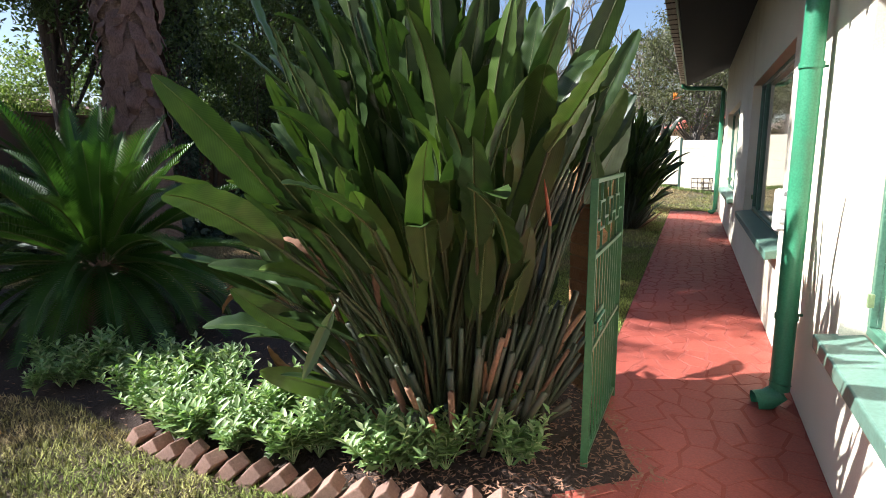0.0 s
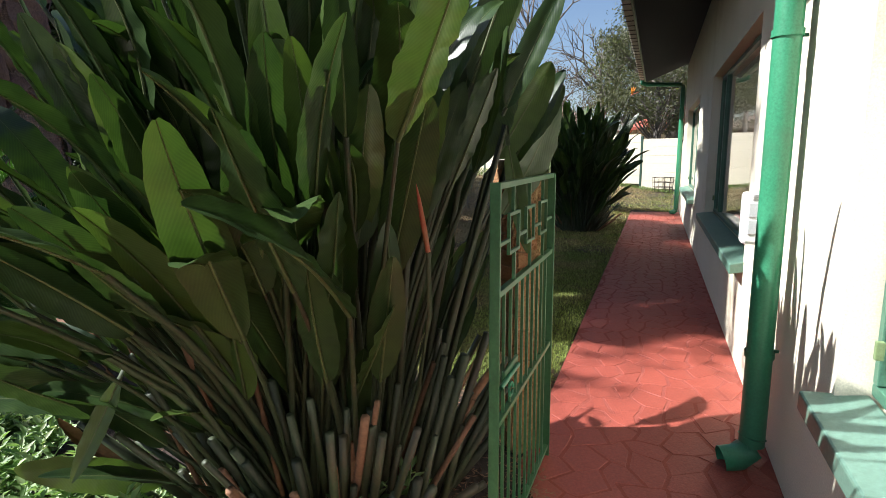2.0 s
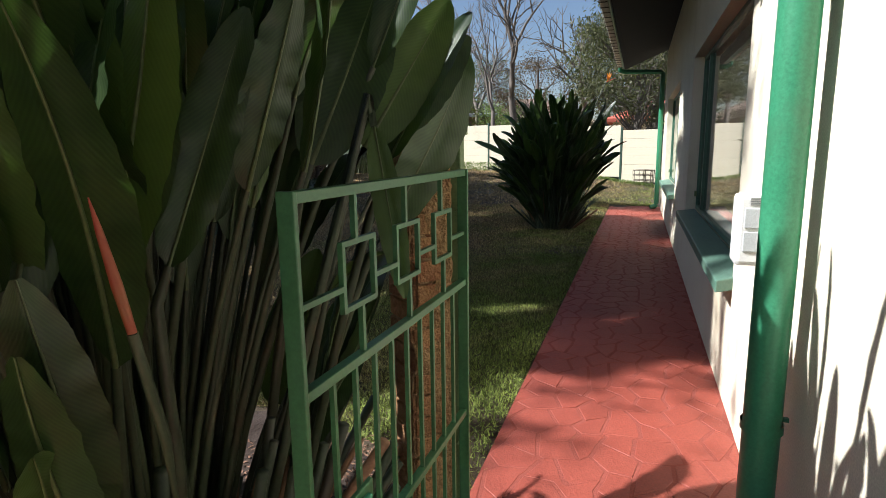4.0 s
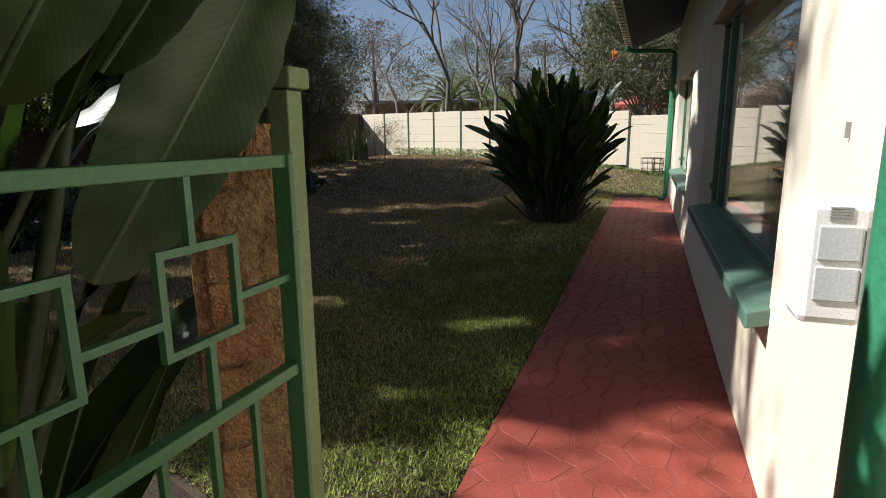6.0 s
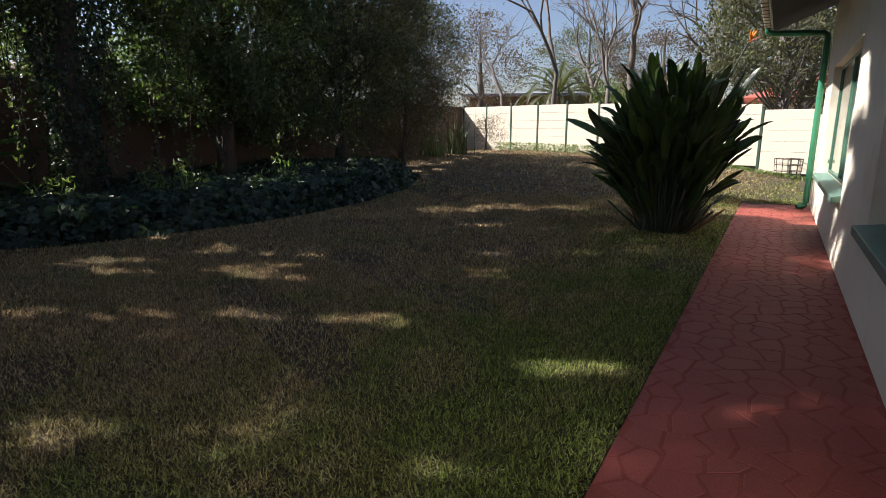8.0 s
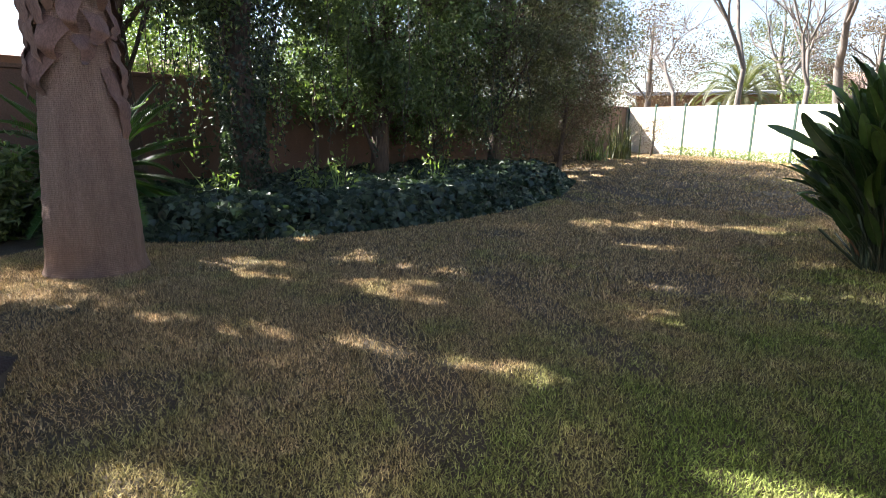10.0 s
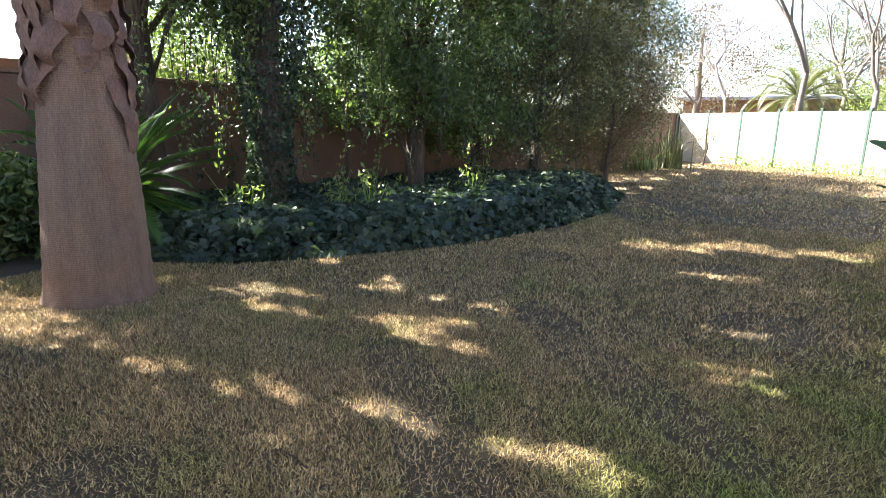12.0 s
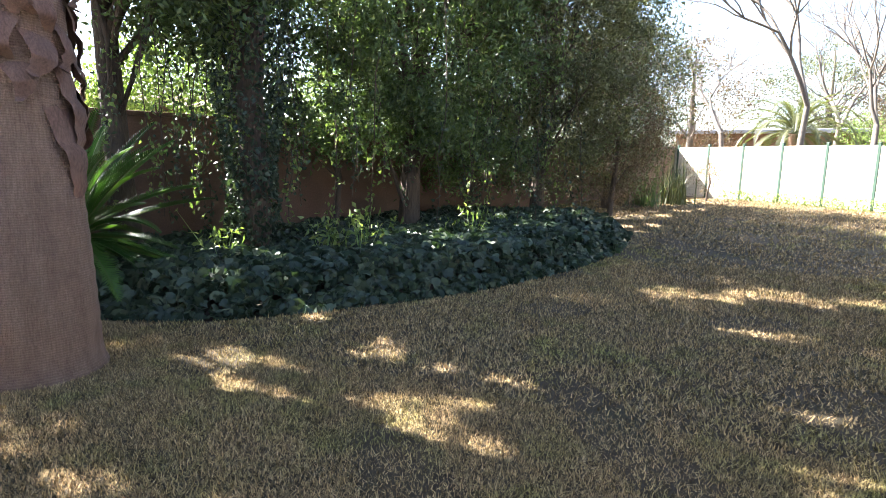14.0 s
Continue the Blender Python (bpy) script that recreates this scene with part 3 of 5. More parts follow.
for n_, cx in enumerate(cen):
    for q in ((cx - sq, mid - sq, cx + sq, mid - sq), (cx - sq, mid + sq, cx + sq, mid + sq)):
        part("square_bar", box(q[0] - r, -r, q[1] - r, q[2] + r, r, q[3] + r), GATEGREEN, gate)
    for x in (cx - sq, cx + sq):
        part("square_bar", box(x - r, -r, mid - sq + r, x + r, r, mid + sq - r), GATEGREEN, gate)
    part("link_bar", box(cx - 0.012 - r, -r, mid + sq + r, cx - 0.012 + r, r, GT - 0.021), GATEGREEN, gate)
    part("link_bar", box(cx + 0.006 - r, -r, GM + 0.005, cx + 0.006 + r, r, mid - sq - r), GATEGREEN, gate)
xs_ = [0.006] + [v for c in cen for v in (c - sq, c + sq)] + [GL - 0.006]
for a, b in zip(xs_[::2], xs_[1::2]):
    part("link_bar", box(a + r * (a > 0.1), -r, mid - 0.02 - r, b - r * (b < GL - 0.1), r, mid - 0.02 + r), GATEGREEN, gate)
latch = part("latch", box(0.02, -0.03, 0.735, 0.20, -0.018, 0.785, 0.004), GATEGREEN, gate, "green painted sliding latch")
part("latch_bolt", tubes_mesh("bolt", [([(-0.05, -0.036, 0.76), (0.17, -0.036, 0.76)], [0.008] * 2)], GREEN, 10), GREEN, latch)
part("latch_ring", tubes_mesh("ring", [([(0.06 + 0.022 * math.cos(a), -0.04, 0.715 + 0.022 * math.sin(a)) for a in np.linspace(0, 6.283, 13)], [0.005] * 13)], GREEN, 6), GREEN, latch)
post = thing("gate_post", pose(1.036, 3.405, 0, 0, 0, GA), "pale green steel gate post with a flat cap", "gate post")
part("shaft", box(-0.021, -0.021, -0.1, 0.021, 0.021, 1.495, 0.003), PALEGREEN, post)
part("cap", box(-0.026, -0.03, 1.497, 0.034, 0.03, 1.532, 0.004), PALEGREEN, post)
for z in (0.45, 1.25):
    hg = part("hinge", box(-0.062, -0.032, z - 0.008, -0.02, -0.012, z + 0.008, 0.003), PALEGREEN, post)
    part("hinge_pin", tubes_mesh("pin", [([(-0.05, -0.036, z - 0.022), (-0.05, -0.036, z + 0.026)], [0.007] * 2)], PALEGREEN, 10), PALEGREEN, hg)
pier = thing("brick_pier", pose(0.905, 3.462, 0, 0, 0, 24), "crumbling orange brick pier beside the gate", "pier")
part("mortar_core", box(-0.052, -0.102, -0.1, 0.052, 0.102, 1.45, 0.01), MORTAR, pier)
PIER_BRICKS = 18
bm = bmesh.new()
rows_, cols_ = 96, 40
ring_ = [(-0.060, -0.126), (0.072, -0.126), (0.072, 0.126)]
for i in range(rows_ + 1):
    for k in range(cols_ + 1):
        t = k / cols_ * 2
        a, b = ring_[min(1, int(t))], ring_[min(1, int(t)) + 1]
        t -= min(1, int(t))
        x, y, z = a[0] + (b[0] - a[0]) * t, a[1] + (b[1] - a[1]) * t, 0.02 + 1.42 * i / rows_
        big_n, fine_n = noise.noise((x * 9, y * 9, z * 6)), noise.noise((x * 60, y * 60, z * 60))
        sink = 0.006 * (fine_n + 1) + 0.03 * smooth01((0.02 - x) / 0.06 + big_n * 1.5 - 0.1)
        nx, ny = (0.35, -1.0) if k < cols_ * 0.45 else (1.0, 0.0) if k > cols_ * 0.55 else (0.8, -0.8)
        bm.verts.new((x - nx * sink, y - ny * sink, z))
bm.verts.ensure_lookup_table()
for i in range(rows_):
    for k in range(cols_):
        q = i * (cols_ + 1) + k
        bm.faces.new([bm.verts[j] for j in (q, q + 1, q + cols_ + 2, q + cols_ + 1)])
part("plaster_coat", bm, ROUGHCAST, pier, "crumbling tan roughcast flaking off the bricks", None, True)

# ---- planted bed by the gate ----
BED = [(1.02, 2.32), (0.5, 2.18), (-0.5, 2.30), (-1.45, 2.70), (-2.3, 3.25), (-4.5, 3.8), (-6.5, 5.0), (-6.0, 6.4), (-2.5, 6.1), (-1.0, 4.85), (0.25, 4.65), (0.98, 3.9)]
IVYBED = [(-9.0, 8.4), (-6.5, 8.6), (-4.85, 8.95), (-3.95, 9.4), (-3.35, 10.05), (-2.65, 11.0), (-1.9, 12.3), (-1.2, 14.0), (-0.78, 15.5), (-0.8, 17.2), (-1.6, 18.3), (-4.9, 17.4), (-9.6, 9.9)]


def inside(poly, x, y):
    hit = False
    for (x0, y0), (x1, y1) in zip(poly, poly[1:] + poly[:1]):
        if (y0 > y) != (y1 > y) and x < (x1 - x0) * (y - y0) / (y1 - y0) + x0:
            hit = not hit
    return hit


def inside_many(poly, x, y):
    hit = np.zeros(len(x), bool)
    for (x0, y0), (x1, y1) in zip(poly, poly[1:] + poly[:1]):
        if y0 != y1:
            hit ^= ((y0 > y) != (y1 > y)) & (x < (x1 - x0) * (y - y0) / (y1 - y0) + x0)
    return hit


def gz_many(x, y):
    s01 = lambda t: np.clip(t, 0, 1) ** 2 * (3 - 2 * np.clip(t, 0, 1))
    k = s01(((x - H0.x) * HN.x + (y - H0.y) * HN.y + 0.6) / 3.5)
    return 0.64 * s01((y - 11.5) / 13.5) * k + 0.3 * s01((y - 15) / 8) * (1 - k)


def edge_distance(poly, x, y):
    best = 9
    for (x0, y0), (x1, y1) in zip(poly, poly[1:] + poly[:1]):
        t = max(0, min(1, ((x - x0) * (x1 - x0) + (y - y0) * (y1 - y0)) / ((x1 - x0) ** 2 + (y1 - y0) ** 2)))
        best = min(best, math.hypot(x - x0 - t * (x1 - x0), y - y0 - t * (y1 - y0)))
    return best


def bed_sheet(name, poly, lift, label):
    bm = bmesh.new()
    f = bm.faces.new([bm.verts.new((x, y, 0)) for x, y in poly])
    bmesh.ops.triangulate(bm, faces=[f])
    for _ in range(4):
        bmesh.ops.subdivide_edges(bm, edges=[e for e in bm.edges if e.calc_length() > 0.25], cuts=1, use_grid_fill=False)
        bmesh.ops.triangulate(bm, faces=bm.faces)
    for v in bm.verts:
        x, y = v.co.x, v.co.y
        v.co.z = gz(x, y) + lift * smooth01(edge_distance(poly, x, y) / 0.25) - 0.01 + 0.02 * noise.noise((x * 3, y * 3, 0))
    ob = part(name, bm, SOIL, None, "", None, True)
    return tagged(ob, label, "soil", kind="structure")


bed_sheet("bed_soil", BED, 0.05, "dark soil of the planted bed")
bed_sheet("ivy_bed_soil", IVYBED, 0.06, "dark soil under the ivy")


def path_clear(p, r=0.32):
    """False where p would stand in the walked line."""
    for k in range(0, 21):
        t = k / 20
        q = Vector((1.36 * t, 2.75 * t, 1.45))
        if (p - q).length < r:
            return False
    return True


def clump_room(p):
    """True where the big clump may reach: left of the open gate, with some overhang high up."""
    if not path_clear(p, 0.42) or p.y > (3.55 if p.x > 0.0 else 4.0) or p.x < -1.16 or (p.y < 2.28 and p.z < 1.0):
        return False
    if p.z > 1.36 + 0.95 * (1.72 + 0.44 * (p.y - 2.3) - p.x):
        return False
    right = ((p.x - 0.62) * (3.40 - 2.30) - (p.y - 2.30) * (1.0 - 0.62)) / 1.164
    return right < (0.26 if p.z > 1.62 and p.y < 3.55 else -0.07)


# strelitzia: blade meshes along +Y, upper side +Z
def blade_mesh(name, L, W, bend, wave, seed, material=None, fold=0.32):
    rg = np.random.default_rng(seed)
    n, m = 26, 3
    vs, uv, fs = [], [], []
    ph = rg.uniform(0, 6)
    y = z = 0.0
    ang = 0.0
    step = L / n
    for i in range(n + 1):
        t = i / n
        w = W * (math.sin(math.pi * min(1, t ** 0.88)) ** 0.5 if 0 < t < 1 else 0.02)
        w = max(w * (1 + 0.02 * math.sin(t * 37 + ph) + 0.015 * math.sin(t * 61 + 2 * ph)), 0.008)
        for k in range(-m, m + 1):
            u = k / m
            lift = fold * abs(u) * w + wave * w * (math.sin(t * 17 + ph + (1.3 if k > 0 else 0)) + 1.1 * math.sin(t * 43 + ph * 2 + (0.9 if k > 0 else 0))) * abs(u) ** 1.5
            curl = -0.25 * w * max(0, abs(u) - 0.6)
            vs.append((u * w, y - math.sin(ang) * lift, z + math.cos(ang) * (lift + curl)))
            uv.append((0.5 + u * 0.5, t + abs(u) * 0.18))
        ang += bend / n * (0.3 + 1.4 * t)
        y += step * math.cos(ang)
        z += step * math.sin(ang)
    c = 2 * m + 1
    for i in range(n):
        for k in range(c - 1):
            a = i * c + k
            fs.append((a, a + 1, a + c + 1, a + c))
    me = np_mesh(name, vs, fs, material or STREL, True, uv)
    spine = [vs[i * c + m] for i in range(n + 1)]
    return me, spine


BLADES = [blade_mesh("leaf", L, W, b, wv, i) for i, (L, W, b, wv) in enumerate([(L, W * 0.86, b, wv) for L, W, b, wv in ((0.66, 0.088, -0.25, 0.03), (0.74, 0.10, -0.5, 0.05), (0.58, 0.078, 0.2, 0.04), (0.70, 0.11, -0.8, 0.06), (0.62, 0.092, 0.05, 0.08), (0.78, 0.095, -0.35, 0.04), (0.52, 0.07, -1.1, 0.05), (0.68, 0.105, 0.3, 0.05))])]
DEADS = [blade_mesh("withered_leaf", L, W, b, wv, 30 + i, DEADLEAF, 0.9) for i, (L, W, b, wv) in enumerate([(0.40, 0.030, -1.6, 0.12), (0.45, 0.036, -2.3, 0.15), (0.35, 0.026, 1.2, 0.12)])]
RIBS = [tubes_mesh("midrib", [([(x, y, z - 0.002) for x, y, z in sp], list(np.linspace(0.0075, 0.0015, len(sp))))], STRELRIB, 5) for _, sp in BLADES]


def strelitzia(x, y, height, base_r, n_leaf, n_stub, n_dead, seed, label, lean_most=62, clear=False, size=1.0):
    rg = np.random.default_rng(seed)
    z0 = gz(x, y)
    ob = thing("strelitzia", pose(x, y, z0), label, "plant", group="strelitzia clumps")
    made = 0
    tries = 0
    while made < n_leaf and tries < n_leaf * 12:
        tries += 1
        q = math.sqrt(rg.uniform(0, 1))
        a = rg.uniform(0, 2 * math.pi)
        bx, by = base_r * q * math.cos(a), base_r * q * math.sin(a)
        lean = math.radians(4 + lean_most * q ** 1.3 * rg.uniform(0.45, 1.1))
        a2 = a + rg.normal() * 0.35
        out = Vector((math.cos(a2), math.sin(a2), 0))
        tall = height * (1.0 - 0.62 * q ** 2 * rg.uniform(0.25, 1.0)) * ((rg.uniform(1.04, 1.26) if rg.uniform() < 0.09 and q < 0.5 else rg.uniform(0.64, 0.93)) if clear else rg.uniform(0.72, 1.02)) * (0.66 if q > 0.45 and rg.uniform() < 0.28 else 1.0)
        k = int(rg.integers(len(BLADES)))
        blade = BLADES[k][0]
        bl = 0.66 * size
        stem_len = max(0.35, tall - bl * 0.85)
        rise = 0.45 if clear else 0.1
        pts, p, ang = [], Vector((bx, by, 0)), lean * rise
        for i in range(6):
            pts.append(p.copy())
            d = out * math.sin(ang) + Vector((0, 0, math.cos(ang)))
            p = p + d * stem_len / 5
            ang = lean * (rise + (1.2 - rise) * (i + 1) / 5)
        d = (pts[-1] - pts[-2]).normalized()
        tip = pts[-1] + d * bl
        droop = out * 0.12 - Vector((0, 0, 0.12))
        if clear and not all(clump_room(Vector((x, y, z0)) + q_) for q_ in (pts[3], pts[4], pts[5], pts[5] + d * bl * 0.5, pts[5] + d * bl, pts[5] + d * bl + droop, pts[5] + d * bl * 0.6 + Vector((0.1, 0, 0)))):
            continue
        rad = rg.uniform(0.010, 0.017) * size
        part("stem", tubes_mesh("stem", [(pts, [rad * 1.35, rad * 1.2, rad, rad * 0.9, rad * 0.8, rad * 0.65])], STEM, 6), STEM, ob)
        # blade frame: Y along d, Z (upper side) towards the middle of the clump and up, then a twist
        zax = (Vector((0, 0, 1)) - out * 0.5 - d * (Vector((0, 0, 1)) - out * 0.5).dot(d)).normalized()
        xax = d.cross(zax)
        m = Matrix((xax, d, zax)).transposed().to_4x4()
        m = Matrix.Translation(pts[-1]) @ m @ Matrix.Rotation(rg.normal() * 0.9, 4, "Y") @ Matrix.Rotation(rg.normal() * 0.16, 4, "X")
        sc = size * rg.uniform(0.78, 1.18)
        lf = part("leaf", blade, STREL, ob, "", m @ Matrix.Scale(sc, 4))
        part("midrib", RIBS[k], STRELRIB, lf)
        made += 1
    for _ in range(n_stub):
        q, a = math.sqrt(rg.uniform(0.1, 1.25)), rg.uniform(0, 2 * math.pi)
        bx, by = base_r * q * math.cos(a), base_r * q * math.sin(a)
        ln, le = rg.uniform(0.25, 0.85) * min(1, height / 2), math.radians(58 * q * rg.uniform(0.2, 0.95))
        d = Vector((math.cos(a) * math.sin(le), math.sin(a) * math.sin(le), math.cos(le)))
        b0 = Vector((bx, by, -0.01))
        rad = rg.uniform(0.010, 0.018)
        if clear and not clump_room(Vector((x, y, z0)) + b0 + d * ln):
            continue
        part("stem_stub", tubes_mesh("stub", [([b0, b0 + d * ln * 0.5, b0 + d * ln, b0 + d * ln], [rad * 1.2, rad * 1.1, rad, 0.001])], STEM if rg.uniform() < 0.82 else DEADLEAF, 6), STEM, ob)
    for _ in range(n_dead):
        q, a = math.sqrt(rg.uniform(0.5, 1.2)), rg.uniform(0, 2 * math.pi)
        le = math.radians(rg.uniform(15, 60))
        d = Vector((math.cos(a) * math.sin(le), math.sin(a) * math.sin(le), math.cos(le)))
        b0 = Vector((base_r * q * math.cos(a), base_r * q * math.sin(a), 0))
        ln = rg.uniform(0.35, 1.0)
        if clear and not (clump_room(Vector((x, y, z0)) + b0 + d * ln) and all(clump_room(Vector((x, y, z0)) + b0 + d * ln + d * 0.3 + Vector(v_)) for v_ in ((0.32, -0.1, -0.25), (0.1, 0.1, 0), (0.25, 0, 0.2)))):
            continue
        part("dead_stem", tubes_mesh("dead", [([b0, b0 + d * ln * 0.5, b0 + d * ln], [0.011, 0.009, 0.006])], DEADLEAF, 5), DEADLEAF, ob)
        zax = (Vector((0, 0, 1)) - d * d.z).normalized()
        m = Matrix.Translation(b0 + d * ln) @ Matrix((d.cross(zax), d, zax)).transposed().to_4x4()
        part("withered_leaf", DEADS[int(rg.integers(3))][0], DEADLEAF, ob, "", m @ Matrix.Rotation(rg.uniform(-1, 1), 4, "Y"))
    return ob


big = strelitzia(0.08, 3.06, 2.60, 0.44, 460, 300, 26, 11, "huge strelitzia clump with long grey-green paddle leaves", 72, True, 0.79)
bush = strelitzia(3.66, 11.55, 2.45, 0.34, 520, 60, 0, 23, "dark strelitzia clump standing alone on the lawn", 50, False, 0.74)


def bent_leaf(parent, root, foot, base, tip, face, k, width=1.0):
    """One leaf of a clump from base to tip, turned towards face, on a stem from foot."""
    root, foot, base, tip, face = (Vector(v) for v in (root, foot, base, tip, face))
    foot, base, tip, face = foot - root, base - root, tip - root, face - root
    d = (tip - base).normalized()
    zax = face - base
    zax = (zax - d * zax.dot(d)).normalized()
    sc = (tip - base).length / 0.68
    mid_ = foot.lerp(base, 0.55) + Vector((0, 0, 0.10))
    part("stem", tubes_mesh("stem", [([foot, mid_, base - d * 0.08, base], [0.016, 0.014, 0.012, 0.009])], STEM, 7), STEM, parent)
    lf = part("leaf", BLADES[k][0], STREL, parent, "", Matrix.Translation(base) @ Matrix((d.cross(zax), d, zax)).transposed().to_4x4() @ Matrix.Diagonal((sc * width, sc, sc, 1)))
    part("midrib", RIBS[k], STRELRIB, lf)


ROOT = (0.08, 3.06, 0)
bent_leaf(big, ROOT, (0.38, 3.2, 0.0), (0.80, 3.19, 1.22), (1.10, 3.24, 1.70), (1.31, 2.6, 1.42), 1, 1.2)
bent_leaf(big, ROOT, (0.36, 3.05, 0.0), (0.63, 3.02, 1.42), (0.85, 3.05, 1.92), (0.95, 1.6, 1.42), 3, 1.35)
bent_leaf(big, ROOT, (0.40, 3.12, 0.0), (0.76, 3.10, 1.46), (1.01, 3.12, 1.86), (1.0, 1.6, 1.45), 0, 1.45)
bent_leaf(big, ROOT, (0.42, 3.18, 0.0), (0.86, 3.16, 1.50), (1.08, 3.2, 1.80), (1.1, 1.6, 1.45), 2, 1.4)
bent_leaf(big, ROOT, (0.35, 2.9, 0.0), (0.79, 2.99, 1.51), (0.865, 2.92, 1.02), (0.84, 1.6, 1.45), 2, 0.75)
bent_leaf(big, ROOT, (0.15, 2.75, 0.0), (0.24, 2.46, 1.20), (0.37, 2.52, 1.76), (0.84, 1.6, 1.45), 5, 1.0)
bent_leaf(big, ROOT, (0.3, 2.8, 0.0), (0.42, 2.62, 1.25), (0.60, 2.66, 1.75), (0.62, 1.1, 1.45), 4, 0.9)
bent_leaf(big, ROOT, (-0.2, 2.75, 0.0), (-0.50, 2.48, 0.80), (-0.66, 2.42, 0.45), (0.0, 0.5, 1.5), 2, 0.8)

# a curled withered leaf on the near side of the clump
dry = part("withered_leaf", DEADS[1][0], DEADLEAF, big, "curled rust-brown dead leaf", Matrix.Translation(Vector((0.22, 2.46, 1.27)) - Vector(ROOT)) @ Matrix.Rotation(radians(82), 4, "Z") @ Matrix.Rotation(radians(24), 4, "X") @ Matrix.Diagonal((0.9, 0.75, 0.75, 1)))
part("stem", tubes_mesh("stem", [([(0.12, -0.2, 0.0), (0.16, -0.45, 0.6), (0.15, -0.56, 1.1), (0.14, -0.60, 1.27)], [0.014, 0.012, 0.009, 0.006])], STEM, 6), STEM, big)


def strelitzia_flower(parent, pts, beak_dir, petals=True, name="flower_stalk"):
    st = part(name, tubes_mesh(name, [(pts, [0.011, 0.010, 0.009, 0.008])], STEM, 6), STEM, parent)
    end, d = Vector(pts[-1]), Vector(beak_dir).normalized()
    part("bract", tubes_mesh("bract", [([end, end + d * 0.07, end + d * 0.15, end + d * 0.2], [0.007, 0.0085, 0.0055, 0.001])], REDBRACT, 8), REDBRACT, st, "red-edged green beak")
    for a in (-0.5, 0.0, 0.5) if petals else ():
        t = (d * 0.3 + Vector((0, 0, 1)) + Vector((-d.y, d.x, 0)) * a).normalized()
        p0 = end + d * 0.03
        part("petal", tubes_mesh("petal", [([p0, p0 + t * 0.06, p0 + t * 0.12, p0 + t * 0.15], [0.004, 0.013, 0.010, 0.001])], ORANGE, 6), ORANGE, st, "bright orange petal")


strelitzia_flower(bush, [(0.15, -0.1, 0.6), (0.35, -0.2, 1.5), (0.62, -0.25, 2.1), (0.80, -0.28, 2.52)], (0.5, -0.8, 0.25))
strelitzia_flower(big, [(0.25, -0.3, 0.3), (0.34, -0.50, 0.7), (0.38, -0.62, 1.0), (0.375, -0.68, 1.2)], (-0.16, -0.06, 1.0), False)

# cycads
def frond_mesh(name, L, seed, arch, pairs=50, leaf_w=0.008):
    rg = np.random.default_rng(seed)
    fs, spine = [], []
    ang, p = 0.0, Vector((0, 0, 0))
    n = pairs
    for i in range(n + 1):
        spine.append(p.copy())
        ang = -arch * (i / n) ** 1.4
        p = p + Vector((0, math.cos(ang), math.sin(ang))) * (L / n)
    vs = [tuple(v) for v in spine]
    for i in range(n // 7, n + 1):
        t = i / n
        d = (spine[i] - spine[i - 1]).normalized()
        up = Vector((1, 0, 0)).cross(d).normalized()
        ln = 0.17 * (math.sin(math.pi * (0.12 + 0.86 * t)) ** 0.6) * rg.uniform(0.9, 1.1)
        for sgn in (-1, 1):
            ld = (Vector((sgn, 0, 0)) * 0.75 + d * 0.6 + up * 0.42).normalized()
            w = d * leaf_w
            b = spine[i]
            e = b + ld * ln - up * ln * 0.12
            mid_ = b + ld * ln * 0.55 + up * 0.006
            k = len(vs)
            vs += [tuple(mid_ + w), tuple(mid_ - w), tuple(e)]
            fs += [(i - 1, i, k, k + 1), (k + 1, k, k + 2, k + 2)]
    me = bpy.data.meshes.new(name)
    me.from_pydata(vs, [], [q if q[2] != q[3] else q[:3] for q in fs])
    me.materials.append(CYCAD)
    rach = tubes_mesh("rachis", [([tuple(s) for s in spine[::5]], list(np.linspace(0.009, 0.002, len(spine[::5]))))], STRELRIB, 5)
    return me, rach


FRONDS = [frond_mesh("frond", L, i, a) for i, (L, a) in enumerate([(1.25, 0.55), (1.15, 0.9), (1.35, 0.35), (1.0, 1.3)])]


def cycad(x, y, trunk_h, n, size, seed, label):
    rg = np.random.default_rng(seed)
    ob = thing("cycad", pose(x, y, gz(x, y)), label, "plant", group="cycads")
    part("trunk", tubes_mesh("cycad_trunk", [([(0, 0, -0.05), (0, 0, trunk_h * 0.5), (0, 0, trunk_h), (0, 0, trunk_h + 0.08)], [0.2, 0.23, 0.2, 0.05])], BOOT, 14), BOOT, ob)
    for i in range(n):
        q = i / n
        el = math.radians(84 - 132 * q ** 1.15 + rg.normal() * 5)
        az = i * 2.39996 + rg.normal() * 0.1
        d = Vector((math.cos(az) * math.cos(el), math.sin(az) * math.cos(el), math.sin(el)))
        zax = Vector((-math.cos(az) * math.sin(el), -math.sin(az) * math.sin(el), math.cos(el)))
        m = Matrix.Translation((0.1 * math.cos(az), 0.1 * math.sin(az), trunk_h)) @ Matrix((d.cross(zax), d, zax)).transposed().to_4x4()
        f = FRONDS[int(rg.integers(4)) if q > 0.25 else int(rg.integers(3))]
        fr = part("frond", f[0], CYCAD, ob, "", m @ Matrix.Scale(size * rg.uniform(0.85, 1.1), 4))
        part("rachis", f[1], STRELRIB, fr)
    return ob


cycad(-2.85, 4.62, 0.62, 120, 1.02, 3, "large cycad with stiff glossy green fronds")
cycad(-6.1, 9.4, 0.7, 70, 1.2, 8, "shaded cycad with drooping fronds behind the palm")

